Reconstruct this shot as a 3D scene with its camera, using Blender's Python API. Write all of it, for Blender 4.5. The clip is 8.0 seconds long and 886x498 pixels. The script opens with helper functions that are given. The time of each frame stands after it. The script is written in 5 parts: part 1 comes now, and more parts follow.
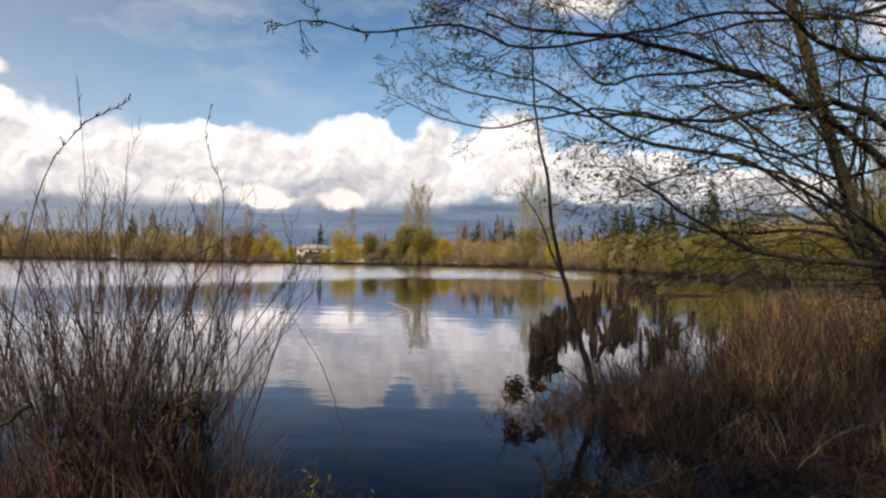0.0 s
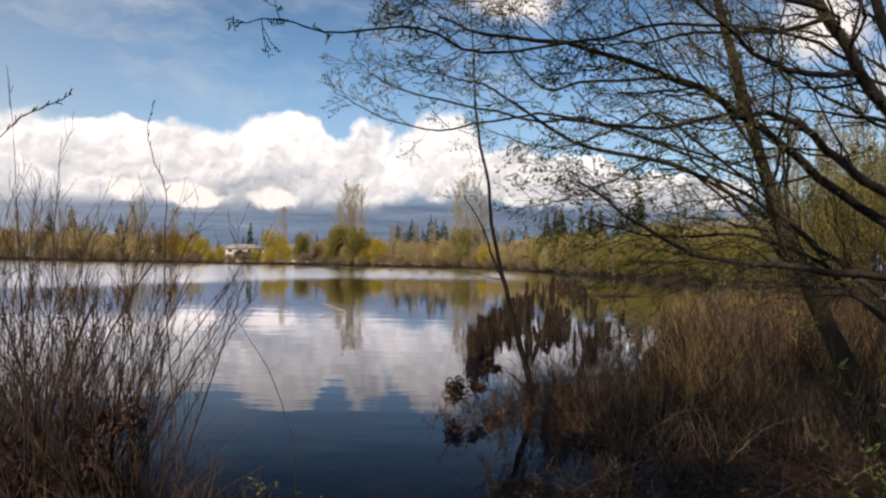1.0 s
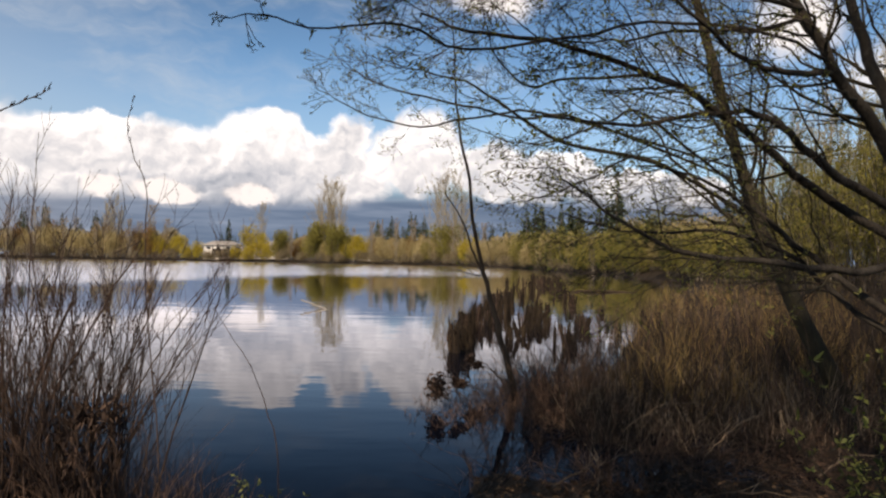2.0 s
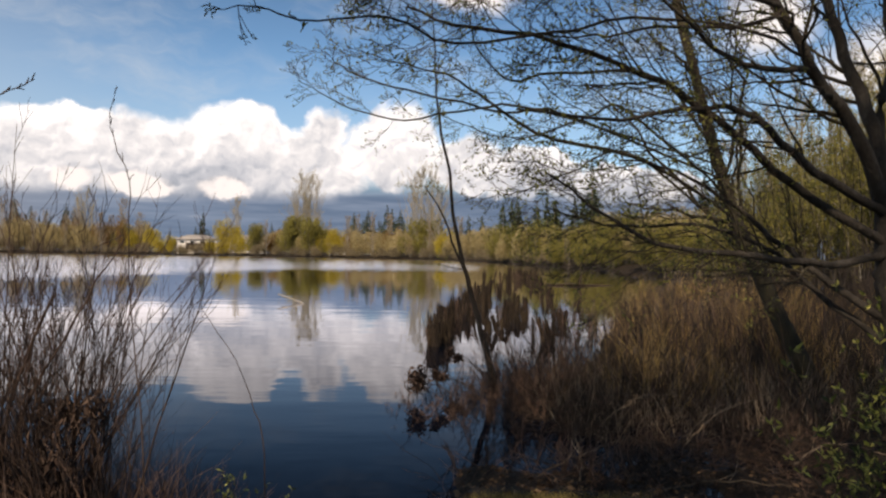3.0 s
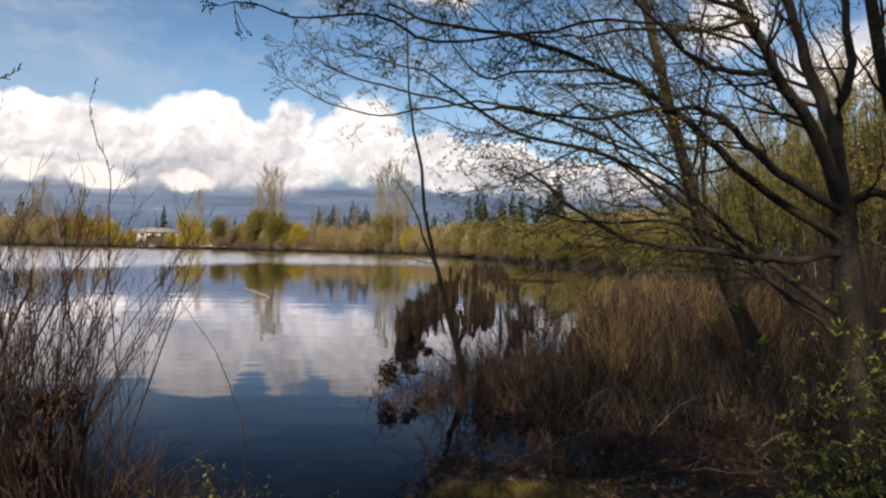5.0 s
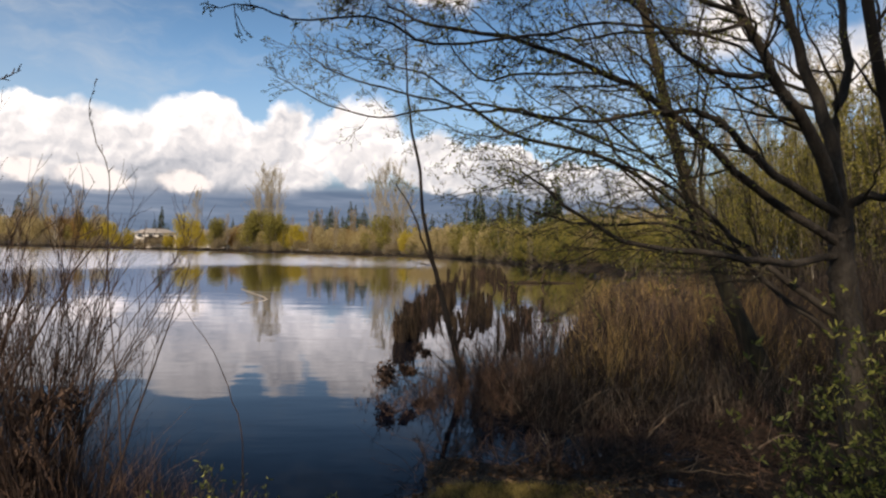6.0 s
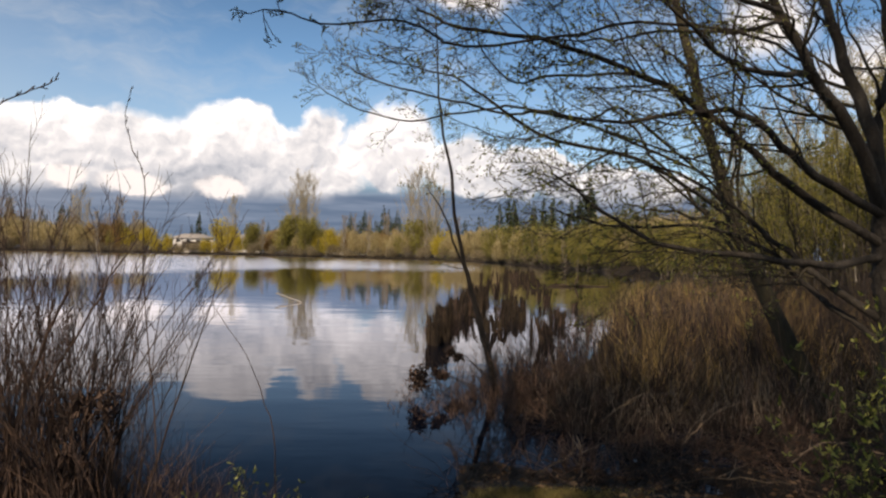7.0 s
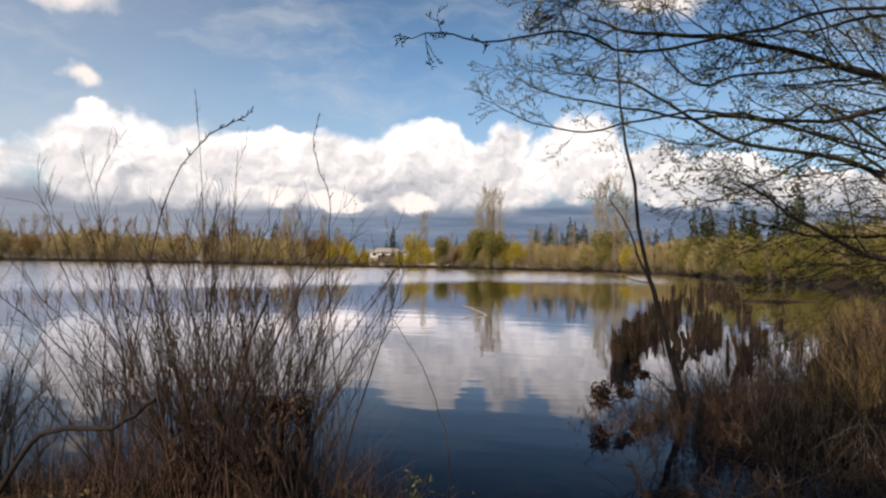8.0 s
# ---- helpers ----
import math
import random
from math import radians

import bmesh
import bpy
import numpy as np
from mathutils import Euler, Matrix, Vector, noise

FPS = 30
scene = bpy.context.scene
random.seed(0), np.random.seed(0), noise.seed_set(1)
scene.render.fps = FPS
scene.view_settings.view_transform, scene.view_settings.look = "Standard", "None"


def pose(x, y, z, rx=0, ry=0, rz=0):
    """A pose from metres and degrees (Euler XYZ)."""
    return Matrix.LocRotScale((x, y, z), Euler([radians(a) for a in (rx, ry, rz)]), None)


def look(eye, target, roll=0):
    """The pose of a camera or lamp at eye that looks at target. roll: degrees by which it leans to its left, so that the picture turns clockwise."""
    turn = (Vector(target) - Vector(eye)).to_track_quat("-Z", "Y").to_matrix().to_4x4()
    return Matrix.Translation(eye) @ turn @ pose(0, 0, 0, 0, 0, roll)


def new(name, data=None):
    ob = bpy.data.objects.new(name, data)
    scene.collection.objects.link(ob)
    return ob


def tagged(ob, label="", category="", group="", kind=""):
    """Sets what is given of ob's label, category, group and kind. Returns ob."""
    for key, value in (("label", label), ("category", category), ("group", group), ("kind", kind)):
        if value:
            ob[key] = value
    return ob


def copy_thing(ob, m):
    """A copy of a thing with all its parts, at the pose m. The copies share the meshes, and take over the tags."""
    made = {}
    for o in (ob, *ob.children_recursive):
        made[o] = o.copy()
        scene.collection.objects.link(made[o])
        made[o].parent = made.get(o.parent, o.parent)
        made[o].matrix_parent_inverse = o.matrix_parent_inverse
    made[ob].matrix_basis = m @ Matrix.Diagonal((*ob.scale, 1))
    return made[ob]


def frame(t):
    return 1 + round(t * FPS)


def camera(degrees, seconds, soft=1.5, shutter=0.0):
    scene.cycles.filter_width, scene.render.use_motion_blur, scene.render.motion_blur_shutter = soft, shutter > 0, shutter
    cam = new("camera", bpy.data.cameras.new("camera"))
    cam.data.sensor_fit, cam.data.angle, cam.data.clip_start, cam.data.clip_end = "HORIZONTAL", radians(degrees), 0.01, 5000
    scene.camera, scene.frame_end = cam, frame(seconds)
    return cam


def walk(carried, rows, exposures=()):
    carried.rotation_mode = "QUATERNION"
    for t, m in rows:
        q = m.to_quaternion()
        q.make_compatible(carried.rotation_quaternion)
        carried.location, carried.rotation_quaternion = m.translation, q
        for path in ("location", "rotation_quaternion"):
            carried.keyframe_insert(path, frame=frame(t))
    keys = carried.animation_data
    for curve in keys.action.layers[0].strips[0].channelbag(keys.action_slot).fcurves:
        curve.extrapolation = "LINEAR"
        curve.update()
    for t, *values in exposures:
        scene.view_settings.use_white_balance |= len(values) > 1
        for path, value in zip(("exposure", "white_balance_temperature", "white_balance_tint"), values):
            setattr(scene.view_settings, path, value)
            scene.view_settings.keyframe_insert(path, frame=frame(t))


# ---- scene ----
# camera and its walk
cam = camera(64.2, 8.0, soft=2.3)
walk(cam, [
    (0, pose(0.212, 0.077, 1.502, 91.01, -0.84, 5.19)),
    (0.5, pose(0.165, 0.100, 1.505, 91.10, -0.92, 1.74)),
    (1, pose(0.125, 0.081, 1.512, 91.12, -0.96, -0.25)),
    (1.5, pose(0.118, 0.072, 1.511, 91.03, -0.93, -1.21)),
    (3, pose(0.066, 0.060, 1.505, 90.42, -0.80, -3.78)),
    (3.5, pose(0.025, 0.044, 1.504, 90.12, -0.90, -5.31)),
    (4, pose(0.004, 0.020, 1.500, 90.01, -0.98, -6.05)),
    (4.5, pose(-0.002, 0.004, 1.498, 90.03, -1.08, -6.40)),
    (6, pose(-0.008, -0.014, 1.497, 90.22, -1.37, -6.76)),
    (6.5, pose(-0.001, -0.011, 1.495, 90.33, -1.37, -6.37)),
    (7, pose(0.006, -0.002, 1.495, 90.46, -1.16, -4.08)),
    (7.5, pose(0.045, -0.014, 1.492, 90.89, -0.88, 3.86)),
    (8, pose(0.075, 0.021, 1.505, 91.20, -0.98, 10.95)),
], exposures=[(0, 0.05, 7700, 17), (8, 0.05, 7700, 17)])

# ------------------------------------------------------------------ light
SUN_ELEVATION = radians(37)
SUN_AZIMUTH = math.atan2(-0.32, -0.947)  # from +y towards +x: behind the camera, a little to its left
sun = new("sun", bpy.data.lights.new("sun", "SUN"))
sun.data.energy, sun.data.angle, sun.data.color = 4.0, radians(0.5), (1.0, 0.90, 0.75)
SUN_WAY = Vector((math.sin(SUN_AZIMUTH) * math.cos(SUN_ELEVATION), math.cos(SUN_AZIMUTH) * math.cos(SUN_ELEVATION), math.sin(SUN_ELEVATION)))
sun.matrix_world = look(SUN_WAY * 60, (0, 0, 0))


class Nodes:
    """Short calls for a node tree."""

    def __init__(self, tree):
        self.tree = tree
        tree.nodes.clear()

    def put(self, value, socket):
        if isinstance(value, bpy.types.NodeSocket):
            self.tree.links.new(value, socket)
        elif value is not None:
            socket.default_value = value

    def node(self, kind, **settings):
        n = self.tree.nodes.new(kind)
        for key, value in settings.items():
            setattr(n, key, value)
        return n

    def math(self, op, a, b=None, c=None, clamp=False):
        n = self.node("ShaderNodeMath", operation=op, use_clamp=clamp)
        for value, socket in zip((a, b, c), n.inputs):
            self.put(value, socket)
        return n.outputs[0]

    def vmath(self, op, a, b=None):
        n = self.node("ShaderNodeVectorMath", operation=op)
        self.put(a, n.inputs[0])
        if op == "SCALE":
            self.put(b, n.inputs["Scale"])
        else:
            self.put(b, n.inputs[1])
        return n.outputs["Value"] if op in ("LENGTH", "DOT_PRODUCT") else n.outputs[0]

    def noise(self, vector, scale, detail=3.0, rough=0.55, colour=False, distortion=0.0):
        n = self.node("ShaderNodeTexNoise")
        self.put(vector, n.inputs["Vector"])
        n.inputs["Scale"].default_value, n.inputs["Detail"].default_value, n.inputs["Roughness"].default_value = scale, detail, rough
        n.inputs["Distortion"].default_value = distortion
        return n.outputs["Color"] if colour else n.outputs[0]

    def smooth(self, value, low, high, out_low=0.0, out_high=1.0):
        n = self.node("ShaderNodeMapRange", interpolation_type="SMOOTHSTEP")
        for v, name in ((value, "Value"), (low, "From Min"), (high, "From Max"), (out_low, "To Min"), (out_high, "To Max")):
            self.put(v, n.inputs[name])
        return n.outputs[0]

    def mix(self, fac, a, b, blend="MIX"):
        n = self.node("ShaderNodeMix", data_type="RGBA", blend_type=blend)
        self.put(fac, n.inputs[0])
        self.put((*a, 1) if isinstance(a, tuple) else a, n.inputs[6])
        self.put((*b, 1) if isinstance(b, tuple) else b, n.inputs[7])
        return n.outputs[2]

    def ramp(self, fac, *stops):
        n = self.node("ShaderNodeValToRGB")
        self.put(fac, n.inputs[0])
        els = n.color_ramp.elements
        while len(els) < len(stops):
            els.new(0.5)
        for e, (at, colour) in zip(els, stops):
            e.position, e.color = at, (*colour, 1)
        return n.outputs[0]


def build_sky():
    """Clear spring sky with veils of high cloud and a bank of cumulus along the horizon."""
    world = bpy.data.worlds.new("sky")
    world.use_nodes = True
    scene.world = world
    g = Nodes(world.node_tree)
    sky = g.node("ShaderNodeTexSky", sky_type="NISHITA", sun_disc=False, sun_elevation=SUN_ELEVATION, sun_rotation=SUN_AZIMUTH)
    sky.air_density, sky.dust_density, sky.ozone_density = 1.0, 0.6, 1.5
    way = g.node("ShaderNodeTexCoord").outputs["Generated"]
    xyz = g.node("ShaderNodeSeparateXYZ")
    g.put(way, xyz.inputs[0])
    x, y, z = xyz.outputs
    u = g.math("ARCTAN2", x, y)
    flat = g.math("SQRT", g.math("ADD", g.math("MULTIPLY", x, x), g.math("MULTIPLY", y, y)))
    v = g.math("DIVIDE", z, g.math("MAXIMUM", flat, 0.02))
    at = g.node("ShaderNodeCombineXYZ")
    g.put(u, at.inputs[0]), g.put(v, at.inputs[1])
    p = at.outputs[0]
    # ragged, billowing outlines
    warp = g.vmath("SCALE", g.vmath("SUBTRACT", g.noise(p, 17, 2, 0.5, True), (0.5, 0.5, 0.5)), 0.055)
    fine = g.vmath("SCALE", g.vmath("SUBTRACT", g.noise(p, 42, 3, 0.6, True), (0.5, 0.5, 0.5)), 0.022)
    q = g.vmath("ADD", g.vmath("ADD", p, warp), fine)

    def blobs(rows, q=q):
        best = None
        for bu, bv, a, b in rows:
            away = g.vmath("LENGTH", g.vmath("MULTIPLY", g.vmath("SUBTRACT", q, (bu, bv, 0)), (1 / a, 1 / b, 0)))
            inside = g.math("SUBTRACT", 1.0, away)
            best = inside if best is None else g.math("SMOOTH_MAX", best, inside, 0.12)
        return best

    bank = blobs([(-0.84, 0.10, 0.16, 0.060), (-0.615, 0.118, 0.105, 0.068), (-0.45, 0.105, 0.17, 0.068), (-0.32, 0.105, 0.15, 0.070),
                  (-0.208, 0.122, 0.080, 0.078), (-0.12, 0.105, 0.11, 0.064), (-0.083, 0.154, 0.042, 0.046), (0.018, 0.137, 0.072, 0.066),
                  (0.112, 0.115, 0.062, 0.048), (0.20, 0.10, 0.10, 0.042), (0.32, 0.085, 0.12, 0.036)], g.vmath("ADD", q, (0.020, -0.013, 0)))
    high = blobs([(-0.668, 0.228, 0.034, 0.019), (-0.70, 0.335, 0.08, 0.03), (0.10, 0.37, 0.09, 0.035), (0.50, 0.31, 0.08, 0.055),
                  (0.63, 0.235, 0.11, 0.06), (0.78, 0.30, 0.14, 0.10)])
    low = blobs([(-0.235, 0.086, 0.042, 0.017), (-0.341, 0.085, 0.052, 0.018), (-0.42, 0.088, 0.03, 0.02)], g.vmath("ADD", g.vmath("ADD", p, g.vmath("SCALE", warp, 0.4)), fine))
    # the rest of the horizon, out of view, is cloudy in the same way
    beyond = g.smooth(g.math("ABSOLUTE", u), 0.85, 1.05)
    wide = g.math("SUBTRACT", g.noise(p, 4.0, 5, 0.6), g.math("ADD", 0.36, g.math("MULTIPLY", v, 0.75)))
    bank = g.math("MAXIMUM", bank, g.math("MULTIPLY", g.math("MULTIPLY", wide, 3.0), beyond))
    bank_mask = g.smooth(bank, 0.0, g.smooth(g.noise(p, 6, 2), 0.35, 0.65, 0.10, 0.42))
    foot = g.math("ADD", v, g.math("MULTIPLY", g.math("SUBTRACT", g.noise(g.vmath("MULTIPLY", p, (1, 3, 1)), 9, 4), 0.5), 0.016))
    bank_mask = g.math("MULTIPLY", bank_mask, g.smooth(foot, 0.062, 0.088))
    high_mask = g.math("MULTIPLY", g.smooth(high, 0.0, 0.7), 0.9)
    low_mask = g.math("MULTIPLY", g.smooth(low, 0.0, 0.32), 0.92)
    # relief: the side towards the sun is white, hollows and undersides are grey
    toward = g.vmath("ADD", q, (-0.010, 0.016, 0))
    billow = g.math("SUBTRACT", g.noise(q, 11, 3, 0.5), g.noise(toward, 11, 3, 0.5))
    curl = g.math("SUBTRACT", g.noise(q, 27, 4, 0.55), g.noise(g.vmath("ADD", q, (-0.005, 0.008, 0)), 27, 4, 0.55))
    relief = g.math("ADD", g.math("MULTIPLY", billow, 0.75), g.math("MULTIPLY", curl, 0.5))
    broad = g.math("MULTIPLY", g.math("SUBTRACT", g.noise(p, 8, 3), 0.5), 1.0)
    rise = g.math("ADD", g.smooth(v, 0.062, 0.145, g.smooth(u, -0.35, -0.6, 0.16, 0.36), 0.72), g.smooth(bank, 0.55, 0.05, 0.0, 0.24))
    lit = g.math("ADD", g.math("MULTIPLY", relief, 2.4), g.math("ADD", rise, broad), clamp=True)
    bank_colour = g.ramp(lit, (0.0, (0.33, 0.40, 0.51)), (0.35, (0.565, 0.635, 0.745)), (0.66, (0.80, 0.86, 0.95)), (1.0, (1.12, 1.19, 1.28)))
    low_lit = g.math("ADD", g.math("MULTIPLY", relief, 3.0), g.smooth(low, 0.0, 0.5, 0.4, 0.9), clamp=True)
    low_colour = g.ramp(low_lit, (0.0, (0.45, 0.49, 0.57)), (0.75, (0.98, 1.0, 1.05)))
    # air: deep blue with thin wisps, hazier towards the left
    blue = g.vmath("MULTIPLY", sky.outputs[0], (0.068, 0.104, 0.129))
    blue = g.vmath("SCALE", blue, g.smooth(v, 0.20, 0.60, 1.0, 0.5))
    veil = g.noise(g.vmath("MULTIPLY", g.vmath("ADD", p, warp), (1.6, 4.5, 1)), 2.4, 6, 0.62)
    wisps = g.math("ADD", g.smooth(veil, 0.46, 0.76, 0.0, 0.42), g.smooth(u, -0.20, -0.75, 0.0, 0.28))
    air = g.mix(g.math("MULTIPLY", wisps, g.smooth(v, 0.33, 0.55, 1.0, 0.45)), blue, (0.60, 0.70, 0.80))
    air = g.mix(g.smooth(v, 0.30, 0.12, 0.0, 0.22), air, (0.60, 0.72, 0.86))
    # slate rain haze below the bank
    streak = g.noise(g.vmath("MULTIPLY", p, (1.2, 14, 1)), 4, 4, 0.6)
    haze = g.ramp(streak, (0.40, (0.118, 0.190, 0.315)), (0.62, (0.20, 0.285, 0.43)), (0.76, (0.46, 0.53, 0.64)))
    haze = g.mix(g.smooth(u, -0.30, -0.60, 0.0, 0.25), haze, (0.62, 0.66, 0.73))
    air = g.mix(g.smooth(v, 0.115, 0.075), air, haze)
    out = g.mix(high_mask, air, (0.95, 0.97, 1.0))
    out = g.mix(bank_mask, out, bank_colour)
    out = g.mix(low_mask, out, low_colour)
    back = g.node("ShaderNodeBackground")
    g.put(out, back.inputs[0])
    back.inputs[1].default_value = 1.0
    g.put(back.outputs[0], g.node("ShaderNodeOutputWorld").inputs[0])


build_sky()


# ------------------------------------------------------------------ materials
def material(name, stops, scale=6.0, rough=0.85, bump=0.3, fine=60.0, stretch=(1, 1, 1), per_piece=0.25, translucent=0.0, bump_distance=0.01):
    """A matt natural surface: colour drifts at two scales and from piece to piece, with fine relief."""
    m = bpy.data.materials.new(name)
    m.use_nodes = True
    g = Nodes(m.node_tree)
    at = g.vmath("MULTIPLY", g.node("ShaderNodeTexCoord").outputs["Object"], stretch)
    coarse, grain = g.noise(at, scale, 4), g.noise(at, fine, 3, 0.65)
    piece = g.node("ShaderNodeNewGeometry").outputs["Random Per Island"]
    fac = g.math("ADD", g.math("MULTIPLY", coarse, 0.65), g.math("MULTIPLY", grain, 0.35))
    fac = g.math("ADD", fac, g.math("MULTIPLY", g.math("SUBTRACT", piece, 0.5), per_piece * 1.6), clamp=True)
    n = len(stops)
    colour = g.ramp(fac, *[(0.22 + 0.56 * i / max(1, n - 1), c) for i, c in enumerate(stops)])
    b = g.node("ShaderNodeBsdfPrincipled")
    g.put(colour, b.inputs["Base Color"])
    g.put(g.smooth(grain, 0.2, 0.8, rough - 0.1, min(1.0, rough + 0.1)), b.inputs["Roughness"])
    b.inputs["Specular IOR Level"].default_value = 0.3
    if bump:
        h = g.node("ShaderNodeBump")
        h.inputs["Strength"].default_value, h.inputs["Distance"].default_value = bump, bump_distance
        g.put(g.math("ADD", grain, coarse), h.inputs["Height"])
        g.put(h.outputs[0], b.inputs["Normal"])
    shader = b.outputs[0]
    if translucent:
        t = g.node("ShaderNodeBsdfTranslucent")
        g.put(colour, t.inputs[0])
        mixed = g.node("ShaderNodeMixShader")
        mixed.inputs[0].default_value = translucent
        g.put(shader, mixed.inputs[1]), g.put(t.outputs[0], mixed.inputs[2])
        shader = mixed.outputs[0]
    g.put(shader, g.node("ShaderNodeOutputMaterial").inputs[0])
    return m


def water_material():
    """Still, dark lake water; wind roughens it far out."""
    m = bpy.data.materials.new("lake_water")
    m.use_nodes = True
    g = Nodes(m.node_tree)
    at = g.node("ShaderNodeTexCoord").outputs["Object"]
    xyz = g.node("ShaderNodeSeparateXYZ")
    g.put(at, xyz.inputs[0])
    x, y, _ = xyz.outputs
    ragged = g.math("MULTIPLY", g.math("SUBTRACT", g.noise(g.vmath("MULTIPLY", at, (0.012, 0.05, 1)), 1.0, 4), 0.5), 40)
    # the breeze reaches the open water beyond about eighty metres, not the sheltered corner on the right
    reach = g.math("ADD", g.math("ADD", y, ragged), g.math("MULTIPLY", g.math("MAXIMUM", g.math("MULTIPLY", g.math("ADD", x, 8.0), -1.0), 0.0), 2.2))
    wind = g.smooth(reach, 44, 78)
    shelter = g.smooth(g.math("SUBTRACT", g.math("MULTIPLY", y, 0.16), x), -4, 8)
    wind = g.math("MULTIPLY", wind, shelter)
    swell = g.noise(g.vmath("MULTIPLY", at, (0.35, 1.0, 1)), 1.3, 3, 0.5)
    ripple = g.noise(g.vmath("MULTIPLY", at, (0.5, 1.0, 1)), 7, 3, 0.55)
    patch = g.smooth(g.noise(g.vmath("MULTIPLY", at, (0.10, 0.3, 1)), 1.0, 3), 0.40, 0.65, 0.15, 1.0)
    height = g.math("ADD", g.math("MULTIPLY", swell, 1.0), g.math("MULTIPLY", ripple, g.math("MULTIPLY", patch, 0.10)))
    chop = g.math("MULTIPLY", g.noise(g.vmath("MULTIPLY", at, (0.6, 1.0, 1)), 2.6, 3, 0.6), wind)
    h = g.node("ShaderNodeBump")
    h.inputs["Strength"].default_value, h.inputs["Distance"].default_value = 0.16, 0.028
    g.put(height, h.inputs["Height"])
    w = g.node("ShaderNodeBump")
    w.inputs["Strength"].default_value, w.inputs["Distance"].default_value = 1.0, 0.015
    g.put(chop, w.inputs["Height"])
    g.put(h.outputs[0], w.inputs["Normal"])
    deep = g.node("ShaderNodeBsdfDiffuse")
    deep.inputs[0].default_value = (0.002, 0.004, 0.009, 1)
    shine = g.node("ShaderNodeBsdfGlossy")
    g.put(g.math("ADD", 0.012, g.math("MULTIPLY", wind, 0.07)), shine.inputs["Roughness"])
    # at this flat angle the wind waves show mostly their faces towards the near bank
    lean = g.node("ShaderNodeCombineXYZ")
    g.put(g.math("MULTIPLY", wind, -0.031), lean.inputs[1])
    g.put(g.vmath("NORMALIZE", g.vmath("ADD", w.outputs[0], lean.outputs[0])), shine.inputs["Normal"])
    shine.inputs["Color"].default_value = (0.94, 0.94, 1.0, 1)
    edge = g.node("ShaderNodeFresnel")
    edge.inputs[0].default_value = 1.33
    g.put(h.outputs[0], edge.inputs["Normal"])
    both = g.node("ShaderNodeMixShader")
    g.put(g.math("MULTIPLY", g.math("POWER", edge.outputs[0], 2.1), 2.6, clamp=True), both.inputs[0])
    g.put(deep.outputs[0], both.inputs[1]), g.put(shine.outputs[0], both.inputs[2])
    g.put(both.outputs[0], g.node("ShaderNodeOutputMaterial").inputs[0])
    return m


M_WATER = water_material()
M_GROUND = material("bank_soil", [(0.010, 0.007, 0.005), (0.026, 0.018, 0.011), (0.060, 0.042, 0.026)], 1.2, 0.9, 0.8, 35, per_piece=0, bump_distance=0.05)
M_BARK = material("alder_bark", [(0.013, 0.011, 0.009), (0.040, 0.034, 0.028), (0.115, 0.102, 0.087)], 11, 0.85, 1.0, 55, (1, 1, 0.45), 0.0, bump_distance=0.02)
M_MOSSBARK = material("mossy_bark", [(0.024, 0.020, 0.013), (0.052, 0.044, 0.028), (0.090, 0.078, 0.047)], 7, 0.9, 0.8, 60, (1, 1, 0.5), 0.1)
M_TWIG = material("dark_twigs", [(0.020, 0.014, 0.012), (0.044, 0.032, 0.025), (0.085, 0.062, 0.048)], 8, 0.8, 0, per_piece=0.4)
# bark darkened to hold the shade on sapling, second stem and bent stick
M_SHADEBARK = material("shaded_bark", [(0.010, 0.008, 0.007), (0.020, 0.016, 0.013), (0.038, 0.031, 0.026)], 9, 0.85, 0.5, 70, (1, 1, 0.35), 0.1)
M_REDTWIG = material("reddish_willow_stems", [(0.014, 0.009, 0.007), (0.050, 0.029, 0.021), (0.175, 0.108, 0.078)], 5, 0.75, 0, per_piece=0.6)
# darker copy of the reddish stems, with the foreground shade in its colour
M_SHADETWIG = material("shaded_willow_stems", [(0.020, 0.013, 0.011), (0.044, 0.028, 0.022), (0.090, 0.058, 0.044)], 5, 0.75, 0, per_piece=0.6)
M_STRAW = material("dry_reed_straw", [(0.034, 0.021, 0.009), (0.170, 0.108, 0.038), (0.48, 0.335, 0.13)], 2, 0.8, 0, per_piece=0.6)
M_DULLSTRAW = material("old_grey_straw", [(0.030, 0.020, 0.014), (0.105, 0.076, 0.052), (0.33, 0.26, 0.19)], 2, 0.9, 0, per_piece=0.6)
M_TUSSOCK = material("rotten_stalks", [(0.016, 0.011, 0.008), (0.040, 0.028, 0.018), (0.090, 0.064, 0.040)], 10, 0.95, 0.8, 60, (1, 1, 0.3), 0.5, bump_distance=0.02)
M_BUD = material("opening_buds", [(0.10, 0.10, 0.035), (0.17, 0.19, 0.05), (0.26, 0.26, 0.07)], 6, 0.6, 0, per_piece=0.6, translucent=0.35)
M_LEAF = material("fresh_green_leaves", [(0.055, 0.070, 0.020), (0.22, 0.245, 0.050), (0.52, 0.50, 0.14)], 6, 0.5, 0, per_piece=0.6, translucent=0.4)
M_LITTER = material("leaf_litter", [(0.03, 0.018, 0.011), (0.075, 0.045, 0.026), (0.17, 0.11, 0.065)], 4, 0.9, 0, per_piece=0.8)
M_GRASS = material("bank_grass", [(0.10, 0.085, 0.028), (0.22, 0.18, 0.055), (0.36, 0.29, 0.11)], 3, 0.8, 0, per_piece=0.6, translucent=0.2)
M_DRIFT = material("bleached_driftwood", [(0.16, 0.14, 0.12), (0.28, 0.26, 0.23), (0.40, 0.37, 0.34)], 6, 0.85, 0.5, 40)
